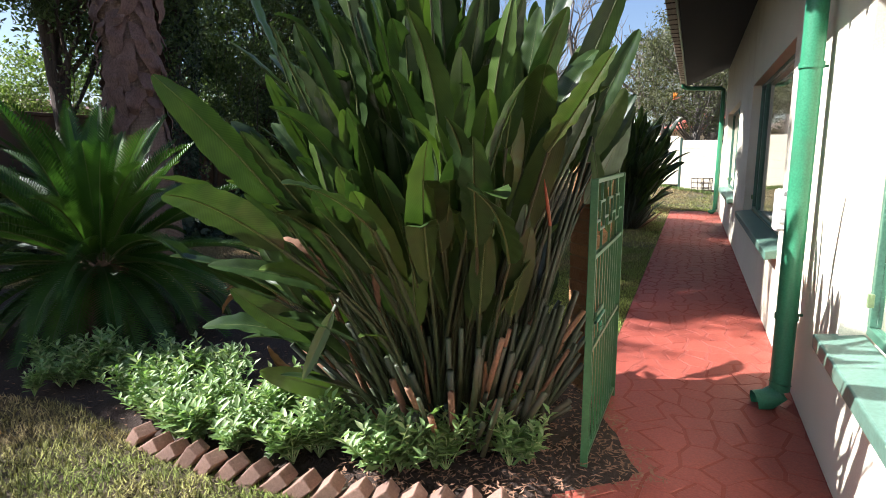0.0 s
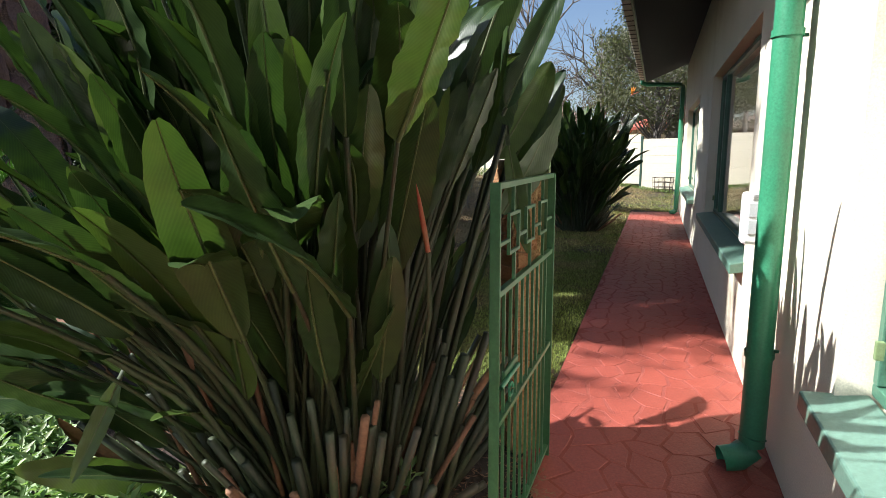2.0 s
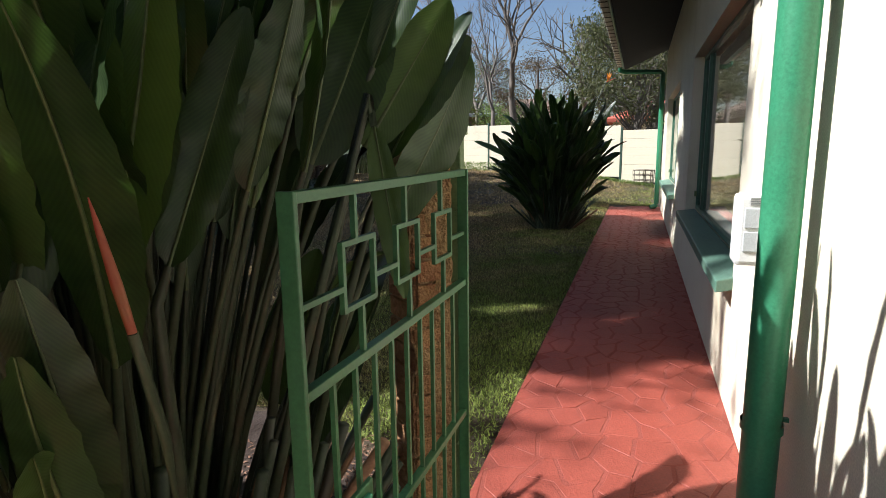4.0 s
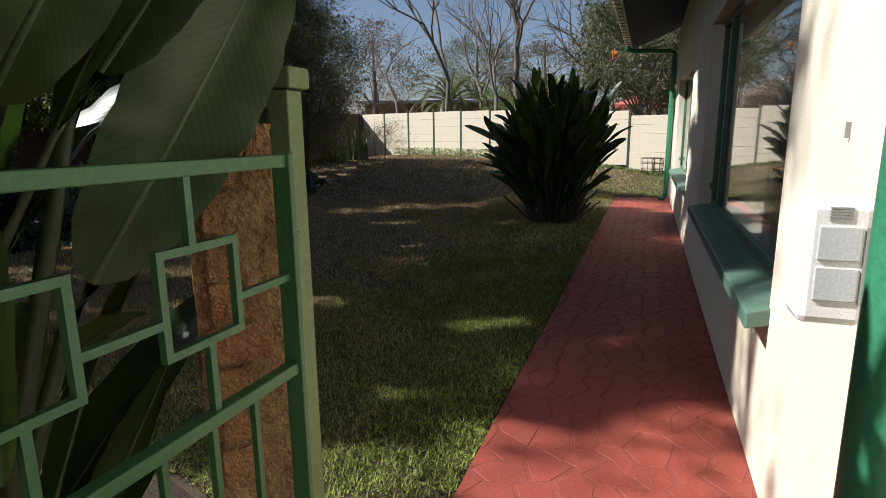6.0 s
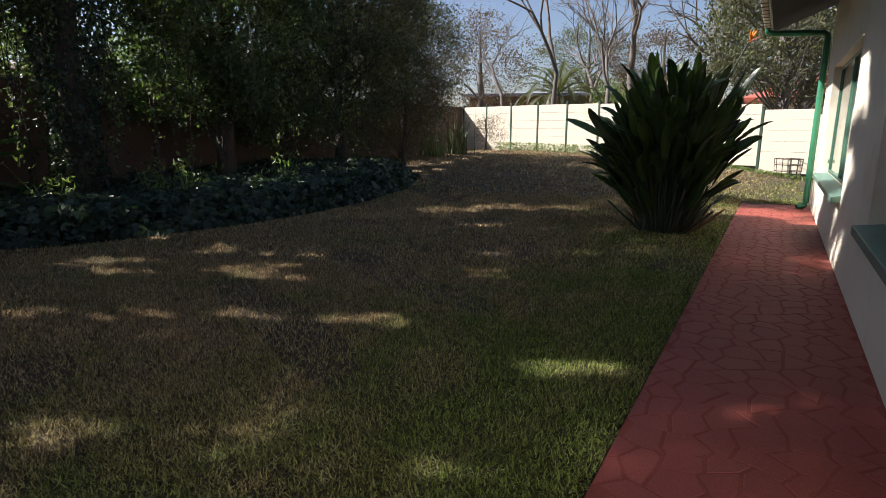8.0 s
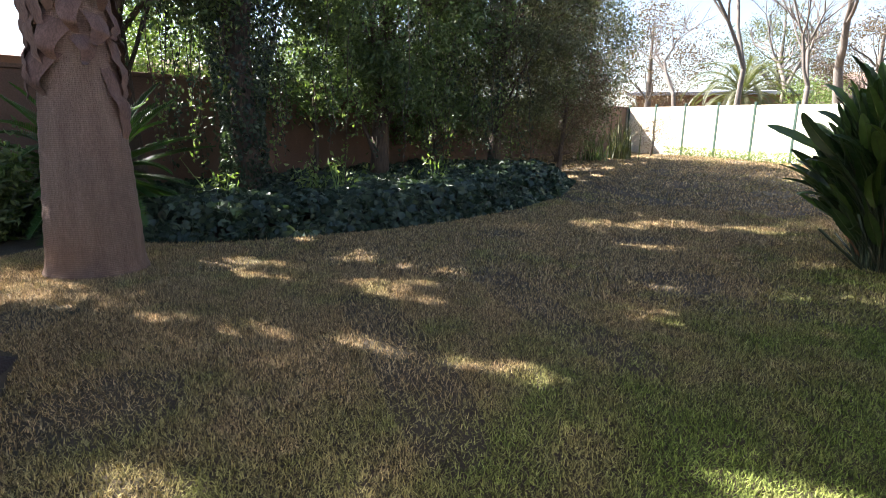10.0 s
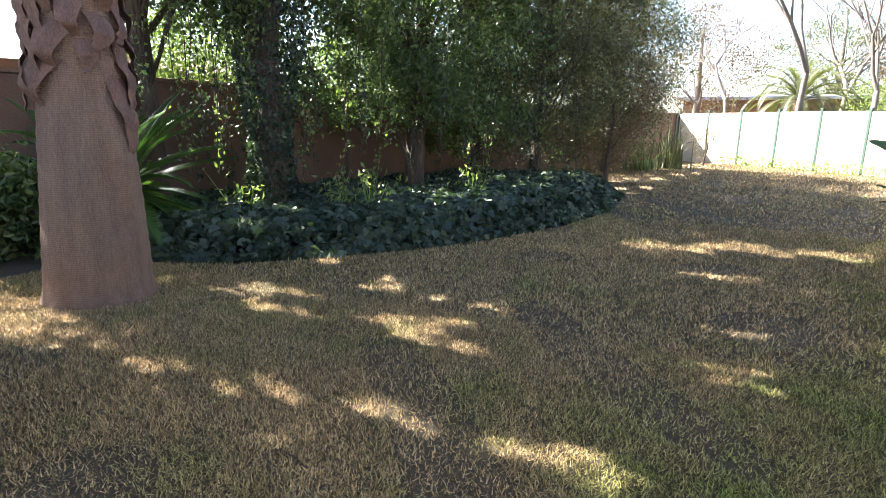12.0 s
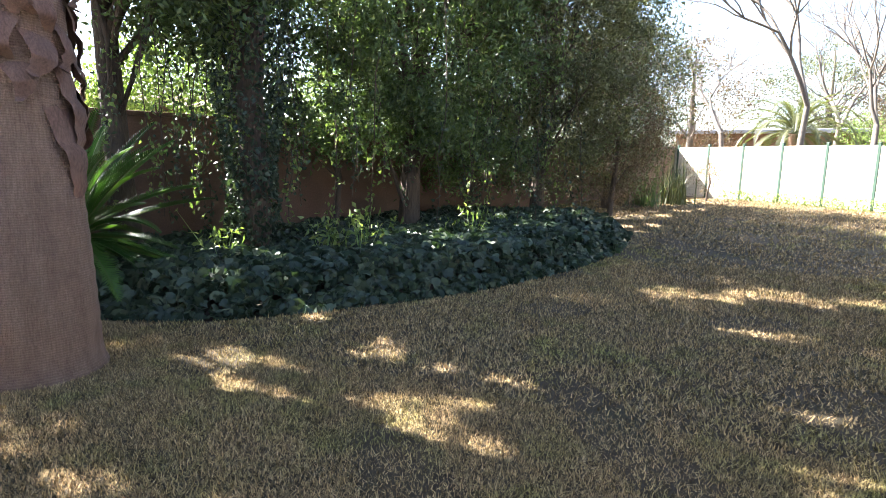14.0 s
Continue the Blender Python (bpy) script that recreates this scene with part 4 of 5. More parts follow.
# low herbs
def herb_mesh(seed, n_stem=9, tall=0.26):
    rg = np.random.default_rng(seed)
    vs, fs, runs = [], [], []
    for _ in range(n_stem):
        a, le = rg.uniform(0, 6.28), rg.uniform(0.1, 0.75)
        d = Vector((math.cos(a) * math.sin(le), math.sin(a) * math.sin(le), math.cos(le)))
        ln = tall * rg.uniform(0.6, 1.15)
        runs.append(([(0, 0, 0), tuple(d * ln * 0.5), tuple(d * ln)], [0.004, 0.003, 0.002]))
        for i in range(15):
            t = 0.3 + 0.7 * i / 14
            b = d * ln * t
            az = i * 2.4 + a
            rise = 0.25 + 0.7 * t
            ld = Vector((math.cos(az), math.sin(az), rise)).normalized()
            sd = ld.cross(Vector((0, 0, 1))).normalized()
            up = sd.cross(ld)
            L = rg.uniform(0.06, 0.095) * (1.15 - 0.45 * t)
            W = L * 0.19
            k = len(vs)
            vs += [tuple(b), tuple(b + ld * L * 0.5 + sd * W + up * 0.004), tuple(b + ld * L - up * L * 0.12), tuple(b + ld * L * 0.5 - sd * W + up * 0.004)]
            fs += [(k, k + 1, k + 2), (k, k + 2, k + 3)]
    return np_mesh("herb_leaves", vs, fs, HERB), tubes_mesh("herb_stems", runs, HERB, 4)


HERBS = [herb_mesh(40 + i) for i in range(5)]
rg = np.random.default_rng(77)
spots = []
while len(spots) < 85:
    t = rg.uniform(0, 1)
    if t < 0.75:
        x = rg.uniform(-1.75, 0.42)
        y = np.interp(x, [-2.3, -1.45, -0.5, 0.5], [3.25, 2.74, 2.38, 2.3]) + abs(rg.normal()) * 0.28 + 0.04
    else:
        x = rg.uniform(-2.7, -1.2)
        y = rg.uniform(3.0, 3.7)
    if not inside(BED, x, y) or math.hypot(x - 0.12, y - 3.08) < 0.42:
        continue
    spots.append((x, y))
for i, (x, y) in enumerate(spots):
    hb = thing("bedding_plant", pose(x, y, gz(x, y) + 0.03, rg.normal() * 6, rg.normal() * 6, rg.uniform(0, 360)) @ Matrix.Scale(rg.uniform(0.7, 1.25), 4), "low bright green leafy herb in the bed", "plant", "bedding herbs")
    lv, st = HERBS[i % 5]
    part("foliage", lv, HERB, hb)
    part("stem_tuft", st, HERB, hb)

# slanting brick edging
edging = thing("garden_edging", pose(0, 0, 0), "row of slanting half-sunk bricks edging the bed", "edging")
EDGE_LINE = [(-1.62, 2.80), (-1.38, 2.64), (-1.14, 2.52), (-0.90, 2.42), (-0.66, 2.33), (-0.42, 2.26), (-0.18, 2.21), (0.06, 2.17), (0.30, 2.14)]
brick_me = mesh_of(box(-0.11, -0.05, -0.035, 0.11, 0.05, 0.035, 0.006), "brick", EDGEBRICK)
for (x0, y0), (x1, y1) in zip(EDGE_LINE, EDGE_LINE[1:]):
    for t in (0.0, 0.5):
        a = math.degrees(math.atan2(y1 - y0, x1 - x0))
        part("brick", brick_me, EDGEBRICK, edging, "", pose(x0 + (x1 - x0) * t, y0 + (y1 - y0) * t, 0.012, rg.normal() * 3, -42 + rg.normal() * 5, a + rg.normal() * 5))

# leaf litter on the bed and under the ivy edge
pts = []
while len(pts) < 5200:
    if rg.uniform() < 0.72:
        x, y = rg.uniform(-0.5, 1.0), rg.uniform(2.2, 4.2)
    else:
        x, y = rg.uniform(-4, 0.5), rg.uniform(2.3, 5.0)
    if inside(BED, x, y):
        pts.append((x, y, gz(x, y) + 0.045 + rg.uniform(0, 0.015)))
litter = new("leaf_litter", leaf_cloud("leaf_litter", np.array(pts), 0.05, 0.012, MULCH, rg, -0.1, 0.6))
me = litter.data
co = np.zeros(len(me.vertices) * 3)
me.vertices.foreach_get("co", co)
co = co.reshape(-1, 4, 3)
cz = co[:, :, 2].mean(1, keepdims=True)
co[:, :, 2] = cz + (co[:, :, 2] - cz) * 0.25
me.vertices.foreach_set("co", co.ravel())
tagged(litter, "dry reddish-brown leaf litter on the bed", "leaf litter", kind="stuff")

# ---- palm ----
palm = thing("palm_tree", pose(-4.12, 7.88, 0), "thick palm with smooth ringed trunk and dead leaf bases", "palm tree")
zs = [-0.05, 0.04, 0.12, 0.45, 0.9, 1.4, 1.8, 2.3, 4.2, 8.4]
rs = [0.50, 0.47, 0.445, 0.43, 0.405, 0.375, 0.345, 0.34, 0.33, 0.34]
vs, fs = [], []
SIDES, ROWS_ = 40, 150
for i in range(ROWS_ + 1):
    z = -0.05 + 8.45 * i / ROWS_
    r0 = float(np.interp(z, zs, rs))
    for k in range(SIDES):
        a = 2 * math.pi * k / SIDES
        rr = r0 * (1 + 0.012 * noise.noise((math.cos(a) * 2, math.sin(a) * 2, z * 1.3))) + 0.004 * math.sin(z * 70 + 1.2 * noise.noise((a, z, 3)))
        vs.append((rr * math.cos(a) - 0.03 * z, rr * math.sin(a) + 0.03 * z, z))
for i in range(ROWS_):
    for k in range(SIDES):
        a, b = i * SIDES + k, i * SIDES + (k + 1) % SIDES
        fs.append((a, b, b + SIDES, a + SIDES))
part("trunk", np_mesh("palm_trunk", vs, fs, PALMBARK, True), PALMBARK, palm)


def boot_mesh(seed, L):
    rg = np.random.default_rng(seed)
    vs, fs = [], []
    n = 9
    for i in range(n + 1):
        t = i / n
        w = 0.085 * (1 - t) ** 0.7 + 0.022
        x0 = 0.05 * math.sin(t * 4 + seed) * t
        out = 0.035 + 0.08 * math.sin(t * 2.6) + 0.02 * rg.normal() * t
        for k, u in enumerate((-1, -0.4, 0.4, 1)):
            vs.append((x0 + u * w, out - 0.05 * abs(u) * (1 - t), -L * t))
    for i in range(n):
        for k in range(3):
            a = i * 4 + k
            fs.append((a, a + 1, a + 5, a + 4))
    me = np_mesh("leaf_base", vs, fs, BOOT, True)
    return me


BOOTS = [boot_mesh(i, L) for i, L in enumerate((0.45, 0.6, 0.75, 0.38))]
rg = np.random.default_rng(9)
for i in range(230):
    z = 1.92 + 0.0275 * i + rg.normal() * 0.05
    a = i * 2.39996 + rg.normal() * 0.2
    m = Matrix.Translation((-0.03 * z, 0.03 * z, z)) @ Matrix.Rotation(a, 4, "Z") @ Matrix.Translation((0, 0.32, 0.12)) @ Matrix.Rotation(rg.normal() * 0.18, 4, "Y") @ Matrix.Rotation(-0.08, 4, "X")
    b = part("leaf_base", BOOTS[i % 4], BOOT, palm, "", m @ Matrix.Diagonal((rg.uniform(0.9, 1.5), 1.25, rg.uniform(0.6, 1.0), 1)))
PFROND = frond_mesh("palm_frond", 2.4, 91, 1.2, 70, 0.014)
for i in range(104):
    el = math.radians(80 - 115 * (i / 104))
    az = i * 2.39996
    d = Vector((math.cos(az) * math.cos(el), math.sin(az) * math.cos(el), math.sin(el)))
    zax = Vector((-math.cos(az) * math.sin(el), -math.sin(az) * math.sin(el), math.cos(el)))
    m = Matrix.Translation((-0.252, 0.252, 8.4)) @ Matrix((d.cross(zax), d, zax)).transposed().to_4x4() @ Matrix.Diagonal((2.2, 1, 1.6, 1))
    fr = part("frond", PFROND[0], CYCAD, palm, "", m)
    part("rachis", PFROND[1], STRELRIB, fr)

# ---- boundary walls ----
left_wall = thing("wall_left", HM, "brown plastered boundary wall behind the trees", "wall", kind="structure")
part("masonry", box(-14, 12.0, -0.3, 24, 12.22, 2.24, 0.01), BROWNWALL, left_wall)
part("coping", box(-14, 11.96, 2.243, 24, 12.26, 2.31, 0.01), BROWNWALL, left_wall)

FU, FN = Vector((0.77, -0.638, 0)), Vector((0.638, 0.77, 0))
FM = Matrix.Translation((1.48, 25.34, 0.0)) @ Matrix((FU, FN, Vector((0, 0, 1)))).transposed().to_4x4()
BAY = 1.25
far_wall = thing("wall_far", FM, "cream precast concrete panel wall with green posts", "wall", kind="structure")
panel_me = mesh_of(box(-BAY / 2 + 0.037, -0.02, 0, BAY / 2 - 0.037, 0.02, 0.272, 0.006), "panel", PRECAST)
for k in range(-3, 15):
    u = k * BAY
    p = FM @ Vector((u, 0, 0))
    zb = gz(p.x, p.y) - 0.02
    part("post", box(u - 0.036, -0.032, zb - 0.3, u + 0.036, 0.05, zb + 1.72, 0.008), POSTGREEN, far_wall, "green painted concrete post")
    part("post_cap", box(u - 0.042, -0.038, zb + 1.722, u + 0.042, 0.056, zb + 1.75, 0.006), POSTGREEN, far_wall)
    for r_ in range(6):
        part("panel", panel_me, PRECAST, far_wall, "", pose(u + BAY / 2, 0, zb + r_ * 0.277, 0, 0, 0))


# ---- trees ----
def limb_points(a, b, sag, rg, n=5):
    a, b = Vector(a), Vector(b)
    L = (b - a).length
    out = []
    for i in range(n + 1):
        t = i / n
        j = Vector(rg.normal(size=3)) * L * 0.035 * math.sin(math.pi * t)
        out.append(tuple(a.lerp(b, t) + Vector((0, 0, sag * L * math.sin(math.pi * t))) + j))
    return out


# openings in the crowns where the sun reaches the lawn: x, y, half-width along x and y
CROWN_GAPS = [(-3.1, 8.72, 0.6, 0.2), (-2.35, 8.25, 0.45, 0.15), (-2.0, 9.45, 0.22, 0.25), (-1.31, 9.2, 0.24, 0.13), (-0.75, 9.3, 0.22, 0.1), (-1.15, 8.55, 0.36, 0.28), (-0.82, 8.2, 0.32, 0.22), (-2.3, 7.05, 0.28, 0.08), (-1.45, 7.1, 0.3, 0.11), (-0.6, 7.2, 0.3, 0.1), (0.42, 7.18, 0.38, 0.12), (-3.87, 7.1, 0.35, 0.3), (1.25, 9.65, 0.22, 0.09), (1.35, 8.68, 0.36, 0.14), (2.35, 8.68, 0.4, 0.13), (0.4, 13.05, 0.55, 0.22), (1.45, 13.4, 0.6, 0.28), (2.5, 13.5, 0.5, 0.22), (1.15, 11.6, 0.35, 0.1), (-0.65, 5.42, 0.22, 0.10), (1.2, 5.33, 0.18, 0.05), (1.86, 6.5, 0.3, 0.16), (3.56, 8.58, 0.16, 0.08), (5.6, 13.4, 0.7, 0.5), (2.1, 4.58, 1.3, 0.42), (-2.65, 13.6, 0.5, 0.3), (-1.6, 4.65, 1.1, 0.5), (-0.5, 2.75, 1.15, 0.45)]


def shaded(p):
    """Mask of the leaves at p (n, 3) that leave those openings free."""
    x = p[:, 0] - TO_SUN.x / TO_SUN.z * p[:, 2]
    y = p[:, 1] - TO_SUN.y / TO_SUN.z * p[:, 2]
    ok = np.ones(len(p), bool)
    for k, (gx, gy, rx, ry) in enumerate(CROWN_GAPS):
        u, v = (x - gx) / rx / 1.1, (y - gy) / (ry + 0.035)
        a = np.arctan2(v, u)
        ok &= np.hypot(u, v) > 1 + 0.25 * np.sin(a * 3 + k) + 0.2 * np.sin(a * 5 + 2 * k) + 0.14 * np.sin(a * 9 + 3 * k)
    # a few stray leaves stay in every opening
    ok |= np.sin(p[:, 0] * 91.7 + p[:, 1] * 47.3 + p[:, 2] * 131.0) > 0.975
    # scattered sun over the trees and the ivy
    fleck = np.sin(x * 5.1 + 1.3 * np.sin(y * 2.3)) * np.sin(y * 5.7 + 1.7 * np.sin(x * 1.9)) > 0.42
    return ok & ~(fleck & (y > 9.6) & (x < -2.2 + (y - 12) * 0.35))


def leafy_tree(name, x, y, h, crown, n_clump, per, leaf, material, bark, seed, label, trunk_r=0.16, lean=(0, 0), category="tree", clump_r=0.42, low=0.0, group="", open_above=99.0, keep=0.5):
    """A tree whose crown fills the box crown = (x0, x1, y0, y1, z0, z1) about its foot with many clumps of leaves."""
    rg = np.random.default_rng(seed)
    z0 = gz(x, y)
    ob = thing(name, pose(x, y, z0), label, category, group)
    cx, cy = lean
    trunk = [(0, 0, -0.2), (cx * 0.15, cy * 0.15, h * 0.15), (cx * 0.4 + 0.06, cy * 0.4, h * 0.4), (cx * 0.7, cy * 0.7 + 0.05, h * 0.65), (cx, cy, h * 0.9)]
    part("trunk", tubes_mesh("trunk", [(trunk, [trunk_r * 1.35, trunk_r, trunk_r * 0.8, trunk_r * 0.55, trunk_r * 0.2])], bark, 12), bark, ob)
    x0, x1, y0, y1, c0, c1 = crown
    cs = []
    mid_ = np.array([(x0 + x1) / 2, (y0 + y1) / 2, (c0 + c1) / 2])
    half = np.array([(x1 - x0) / 2, (y1 - y0) / 2, (c1 - c0) / 2])
    while len(cs) < n_clump:
        u = rg.uniform(-1, 1, 3)
        r = np.linalg.norm(u)
        if r > 1 or r < rg.uniform(0, 0.75):
            continue
        u *= 1 + 0.18 * noise.noise(Vector(u * 2.3) + Vector((seed, 0, 0)))
        c = mid_ + u * half
        if c[2] > open_above and rg.uniform() > keep:
            n_clump -= 1
            continue
        cs.append(c)
    runs = []
    for c in cs[::3]:
        k = min(4, max(1, int((c[2] / h) * 4.2)))
        a = Vector(trunk[k]).lerp(Vector(trunk[k - 1]), rg.uniform(0, 1))
        limb = limb_points(a, c, 0.06, rg)
        if shaded(np.array([Vector(u).lerp(Vector(v), f) for u, v in zip(limb, limb[1:]) for f in (0.0, 0.5)]) + np.array([x, y, z0])).mean() < 0.95:
            continue
        runs.append((limb, [trunk_r * 0.32, trunk_r * 0.26, trunk_r * 0.2, trunk_r * 0.14, trunk_r * 0.09, 0.006]))
    part("branchwork", tubes_mesh("branchwork", runs, bark, 5), bark, ob)
    cen = np.repeat(np.array(cs), per, axis=0)
    off = rg.normal(size=cen.shape) * clump_r * np.repeat(rg.uniform(0.5, 1.1, len(cs)) * np.where(np.array(cs)[:, 2] > open_above, 0.6, 1.0), per)[:, None]
    off[:, 2] *= 0.7
    p = cen + off
    p[:, 2] = np.maximum(p[:, 2], low + 0.02 * rg.uniform(size=len(p)))
    p = p[shaded(p + np.array([x, y, z0]))]
    part("crown", leaf_cloud("crown", p, leaf[0], leaf[1], material, rg, leaf[2], 0.8), material, ob)
    return ob


def bare_tree(name, x, y, h, r, seed, label, material, spread=0.55, depth=5, first=0.3):
    rg = np.random.default_rng(seed)
    ob = thing(name, pose(x, y, gz(x, y)), label, "tree", "leafless trees")
    big_, fine = [], []

    def grow(p, d, L, rad, lev):
        pts, q = [p.copy()], p.copy()
        for i in range(3):
            d2 = (d + Vector(rg.normal(size=3)) * 0.10 + Vector((0, 0, 0.04))).normalized()
            q = q + d2 * L / 3
            pts.append(q.copy())
            d = d2
        (big_ if lev < 2 else fine).append(([tuple(v) for v in pts], [rad, rad * 0.9, rad * 0.8, rad * 0.66]))
        if lev >= depth:
            return
        for k in range(2 if lev < 1 else int(rg.integers(2, 5))):
            v = Vector(rg.normal(size=3))
            v = (v - d * v.dot(d)).normalized()
            a = spread * rg.uniform(0.5, 1.35)
            nd = (d * math.cos(a) + v * math.sin(a)).normalized()
            grow(pts[-1] if k < 2 else pts[-2], nd, L * rg.uniform(0.6, 0.85), rad * rg.uniform(0.5, 0.68), lev + 1)

    grow(Vector((0, 0, -0.2)), Vector((0.04, 0, 1)), h * first, r, 0)
    part("trunk", tubes_mesh("trunk", big_, material, 8), material, ob)
    part("twig_crown", tubes_mesh("twig_crown", fine, material, 4), material, ob)
    return ob


# evergreen trees along the boundary; dense shade, some gaps
leafy_tree("evergreen_tree", -6.7, 10.6, 9.5, (-1.8, 2.2, -2.0, 2.2, 3.7, 10.0), 150, 260, (0.12, 0.05, -0.1), DARKLEAF, BARK, 101, "tall dark evergreen tree with a leaning trunk", 0.17, (-1.3, 0.4), group="boundary trees", clump_r=0.38, open_above=5.0, keep=0.9)
leafy_tree("evergreen_tree", -6.2, 12.2, 11.0, (-2.3, 2.3, -2.6, 2.3, 2.2, 11.8), 290, 270, (0.115, 0.05, -0.3), DARKLEAF, BARK, 102, "dark evergreen tree hung with ivy and creeper", 0.2, (0.2, 0.1), group="boundary trees", clump_r=0.38, open_above=5.0, keep=0.9)
leafy_tree("evergreen_tree", -4.6, 14.8, 9.6, (-1.5, 2.6, -2.4, 2.4, 1.5, 10.0), 310, 270, (0.11, 0.046, -0.4), DARKLEAF, BARK, 103, "dark bushy evergreen tree hung with creeper", 0.17, (0.3, 0.2), group="boundary trees", clump_r=0.38, open_above=5.0, keep=0.9)
leafy_tree("evergreen_tree", -2.9, 17.6, 8.0, (-2.2, 2.2, -2.2, 2.4, 0.5, 8.4), 360, 220, (0.10, 0.036, -0.1), OLIVELEAF, BARK, 104, "dusty olive-green tree by the far corner", 0.14, (0.3, 0.1), group="boundary trees", clump_r=0.36, open_above=5.0, keep=0.9)
leafy_tree("evergreen_tree", -1.9, 20.9, 5.6, (-2.0, 1.8, -1.8, 2.0, 0.3, 5.8), 240, 200, (0.10, 0.034, -0.1), OLIVELEAF, BARK, 113, "dusty olive-green tree in the far corner", 0.1, (0.2, 0.1), group="boundary trees", clump_r=0.36, open_above=4.2)
leafy_tree("twiggy_shrub", -1.5, 18.9, 3.6, (-1.1, 1.2, -1.0, 1.0, 0.1, 4.4), 90, 170, (0.07, 0.02, 0.2), BROWNLEAF, BARK, 105, "brown half-dry twiggy shrub under the trees", 0.06, (0.1, 0), "shrub", 0.28)
# out-of-view tree, added so its high crown shades the lawn and house
leafy_tree("evergreen_tree", -10.6, 8.9, 10.5, (-2.6, 3.2, -1.8, 3.0, 5.4, 11.0), 240, 200, (0.14, 0.06, 0.0), DARKLEAF, BARK, 106, "unseen tall leaning tree beyond the wall, added for shade", 0.22, (1.2, 0.8), group="boundary trees", clump_r=0.4, open_above=5.0, keep=0.9)
leafy_tree("sunny_shrub", -8.9, 12.9, 3.0, (-1.3, 1.3, -1.2, 1.6, 1.6, 3.6), 60, 150, (0.10, 0.045, 0.1), LIGHTLEAF, BARK, 107, "yellow-green shrub lit by the sun above the wall", 0.06, (0, 0), "shrub", 0.3)
leafy_tree("sunny_shrub", -6.6, 16.4, 3.2, (-1.2, 1.2, -1.4, 1.4, 1.6, 3.9), 56, 150, (0.10, 0.045, 0.1), LIGHTLEAF, BARK, 108, "yellow-green shrub lit by the sun above the wall", 0.06, (0, 0), "shrub", 0.3)
# added outside the view: its crown keeps sun off path and near lawn
leafy_tree("evergreen_tree", -8.6, 8.0, 13.0, (-2.0, 3.4, -3.1, 1.8, 5.5, 14.0), 330, 220, (0.14, 0.06, 0.0), DARKLEAF, BARK, 114, "unseen tall evergreen added to shade the path and near lawn", 0.18, (0.2, 0.1), group="boundary trees", clump_r=0.26)
# unseen tree, put here to cast shade over the cycad's side of the garden
leafy_tree("evergreen_tree", -9.2, 4.5, 6.6, (-1.6, 1.4, -1.5, 2.9, 2.6, 7.6), 230, 220, (0.13, 0.055, 0.0), DARKLEAF, BARK, 109, "unseen dark tree added to shade the ground by the cycad", 0.1, (0.2, 0.1), group="boundary trees", clump_r=0.36)
leafy_tree("understorey_shrub", -5.6, 13.9, 2.6, (-1.3, 1.5, -1.5, 1.5, 1.6, 3.2), 50, 150, (0.11, 0.05, -0.2), DARKLEAF, BARK, 111, "dark shrub thicket behind the ivy", 0.06, (0, 0), "shrub", 0.32)
# this first shrub is never in view; it only throws shade on the front lawn
leafy_tree("understorey_shrub", -6.3, 2.0, 2.8, (-1.3, 1.0, -1.5, 1.3, 0.4, 3.7), 230, 160, (0.11, 0.05, -0.2), DARKLEAF, BARK, 117, "unseen broad shrub added to shade the front lawn", 0.06, (0, 0), "shrub", 0.26)
leafy_tree("understorey_shrub", -6.6, 8.1, 1.7, (-0.7, 0.5, -0.7, 0.6, 0.05, 1.2), 45, 150, (0.11, 0.05, -0.3), DARKLEAF, BARK, 115, "dark green shrub beside the palm, against the wall", 0.05, (0, 0), "shrub", 0.24)
leafy_tree("understorey_shrub", -4.0, 16.4, 2.6, (-1.4, 1.4, -1.4, 1.4, 0.9, 3.0), 70, 150, (0.10, 0.04, -0.3), DARKLEAF, BARK, 112, "dark shrub thicket behind the ivy", 0.06, (0, 0), "shrub", 0.32)

# ivy-clad trunk and hanging creepers
rg = np.random.default_rng(55)
clad = thing("ivy_clad_trunk", pose(-5.35, 11.55, 0.05), "old tree trunk thickly covered with hanging ivy", "tree")
part("trunk", tubes_mesh("trunk", [([(0, 0, -0.2), (0.05, 0, 1.2), (-0.05, 0.05, 2.6), (0.1, 0.1, 4.2), (0.3, 0.1, 6)], [0.26, 0.2, 0.18, 0.15, 0.1])], BARK, 12), BARK, clad)
t_ = rg.uniform(0.2, 5.2, 5200)
a_ = rg.uniform(0, 6.283, 5200)
r_ = 0.20 + 0.26 * np.sqrt(rg.uniform(0, 1, 5200)) * (0.55 + 0.3 * np.sin(t_ * 2.2 + a_ * 2)) + 0.05 * t_
part("ivy", leaf_cloud("ivy", np.stack([r_ * np.cos(a_), r_ * np.sin(a_), t_], 1), 0.085, 0.06, IVY, rg, -0.7, 0.6), IVY, clad)


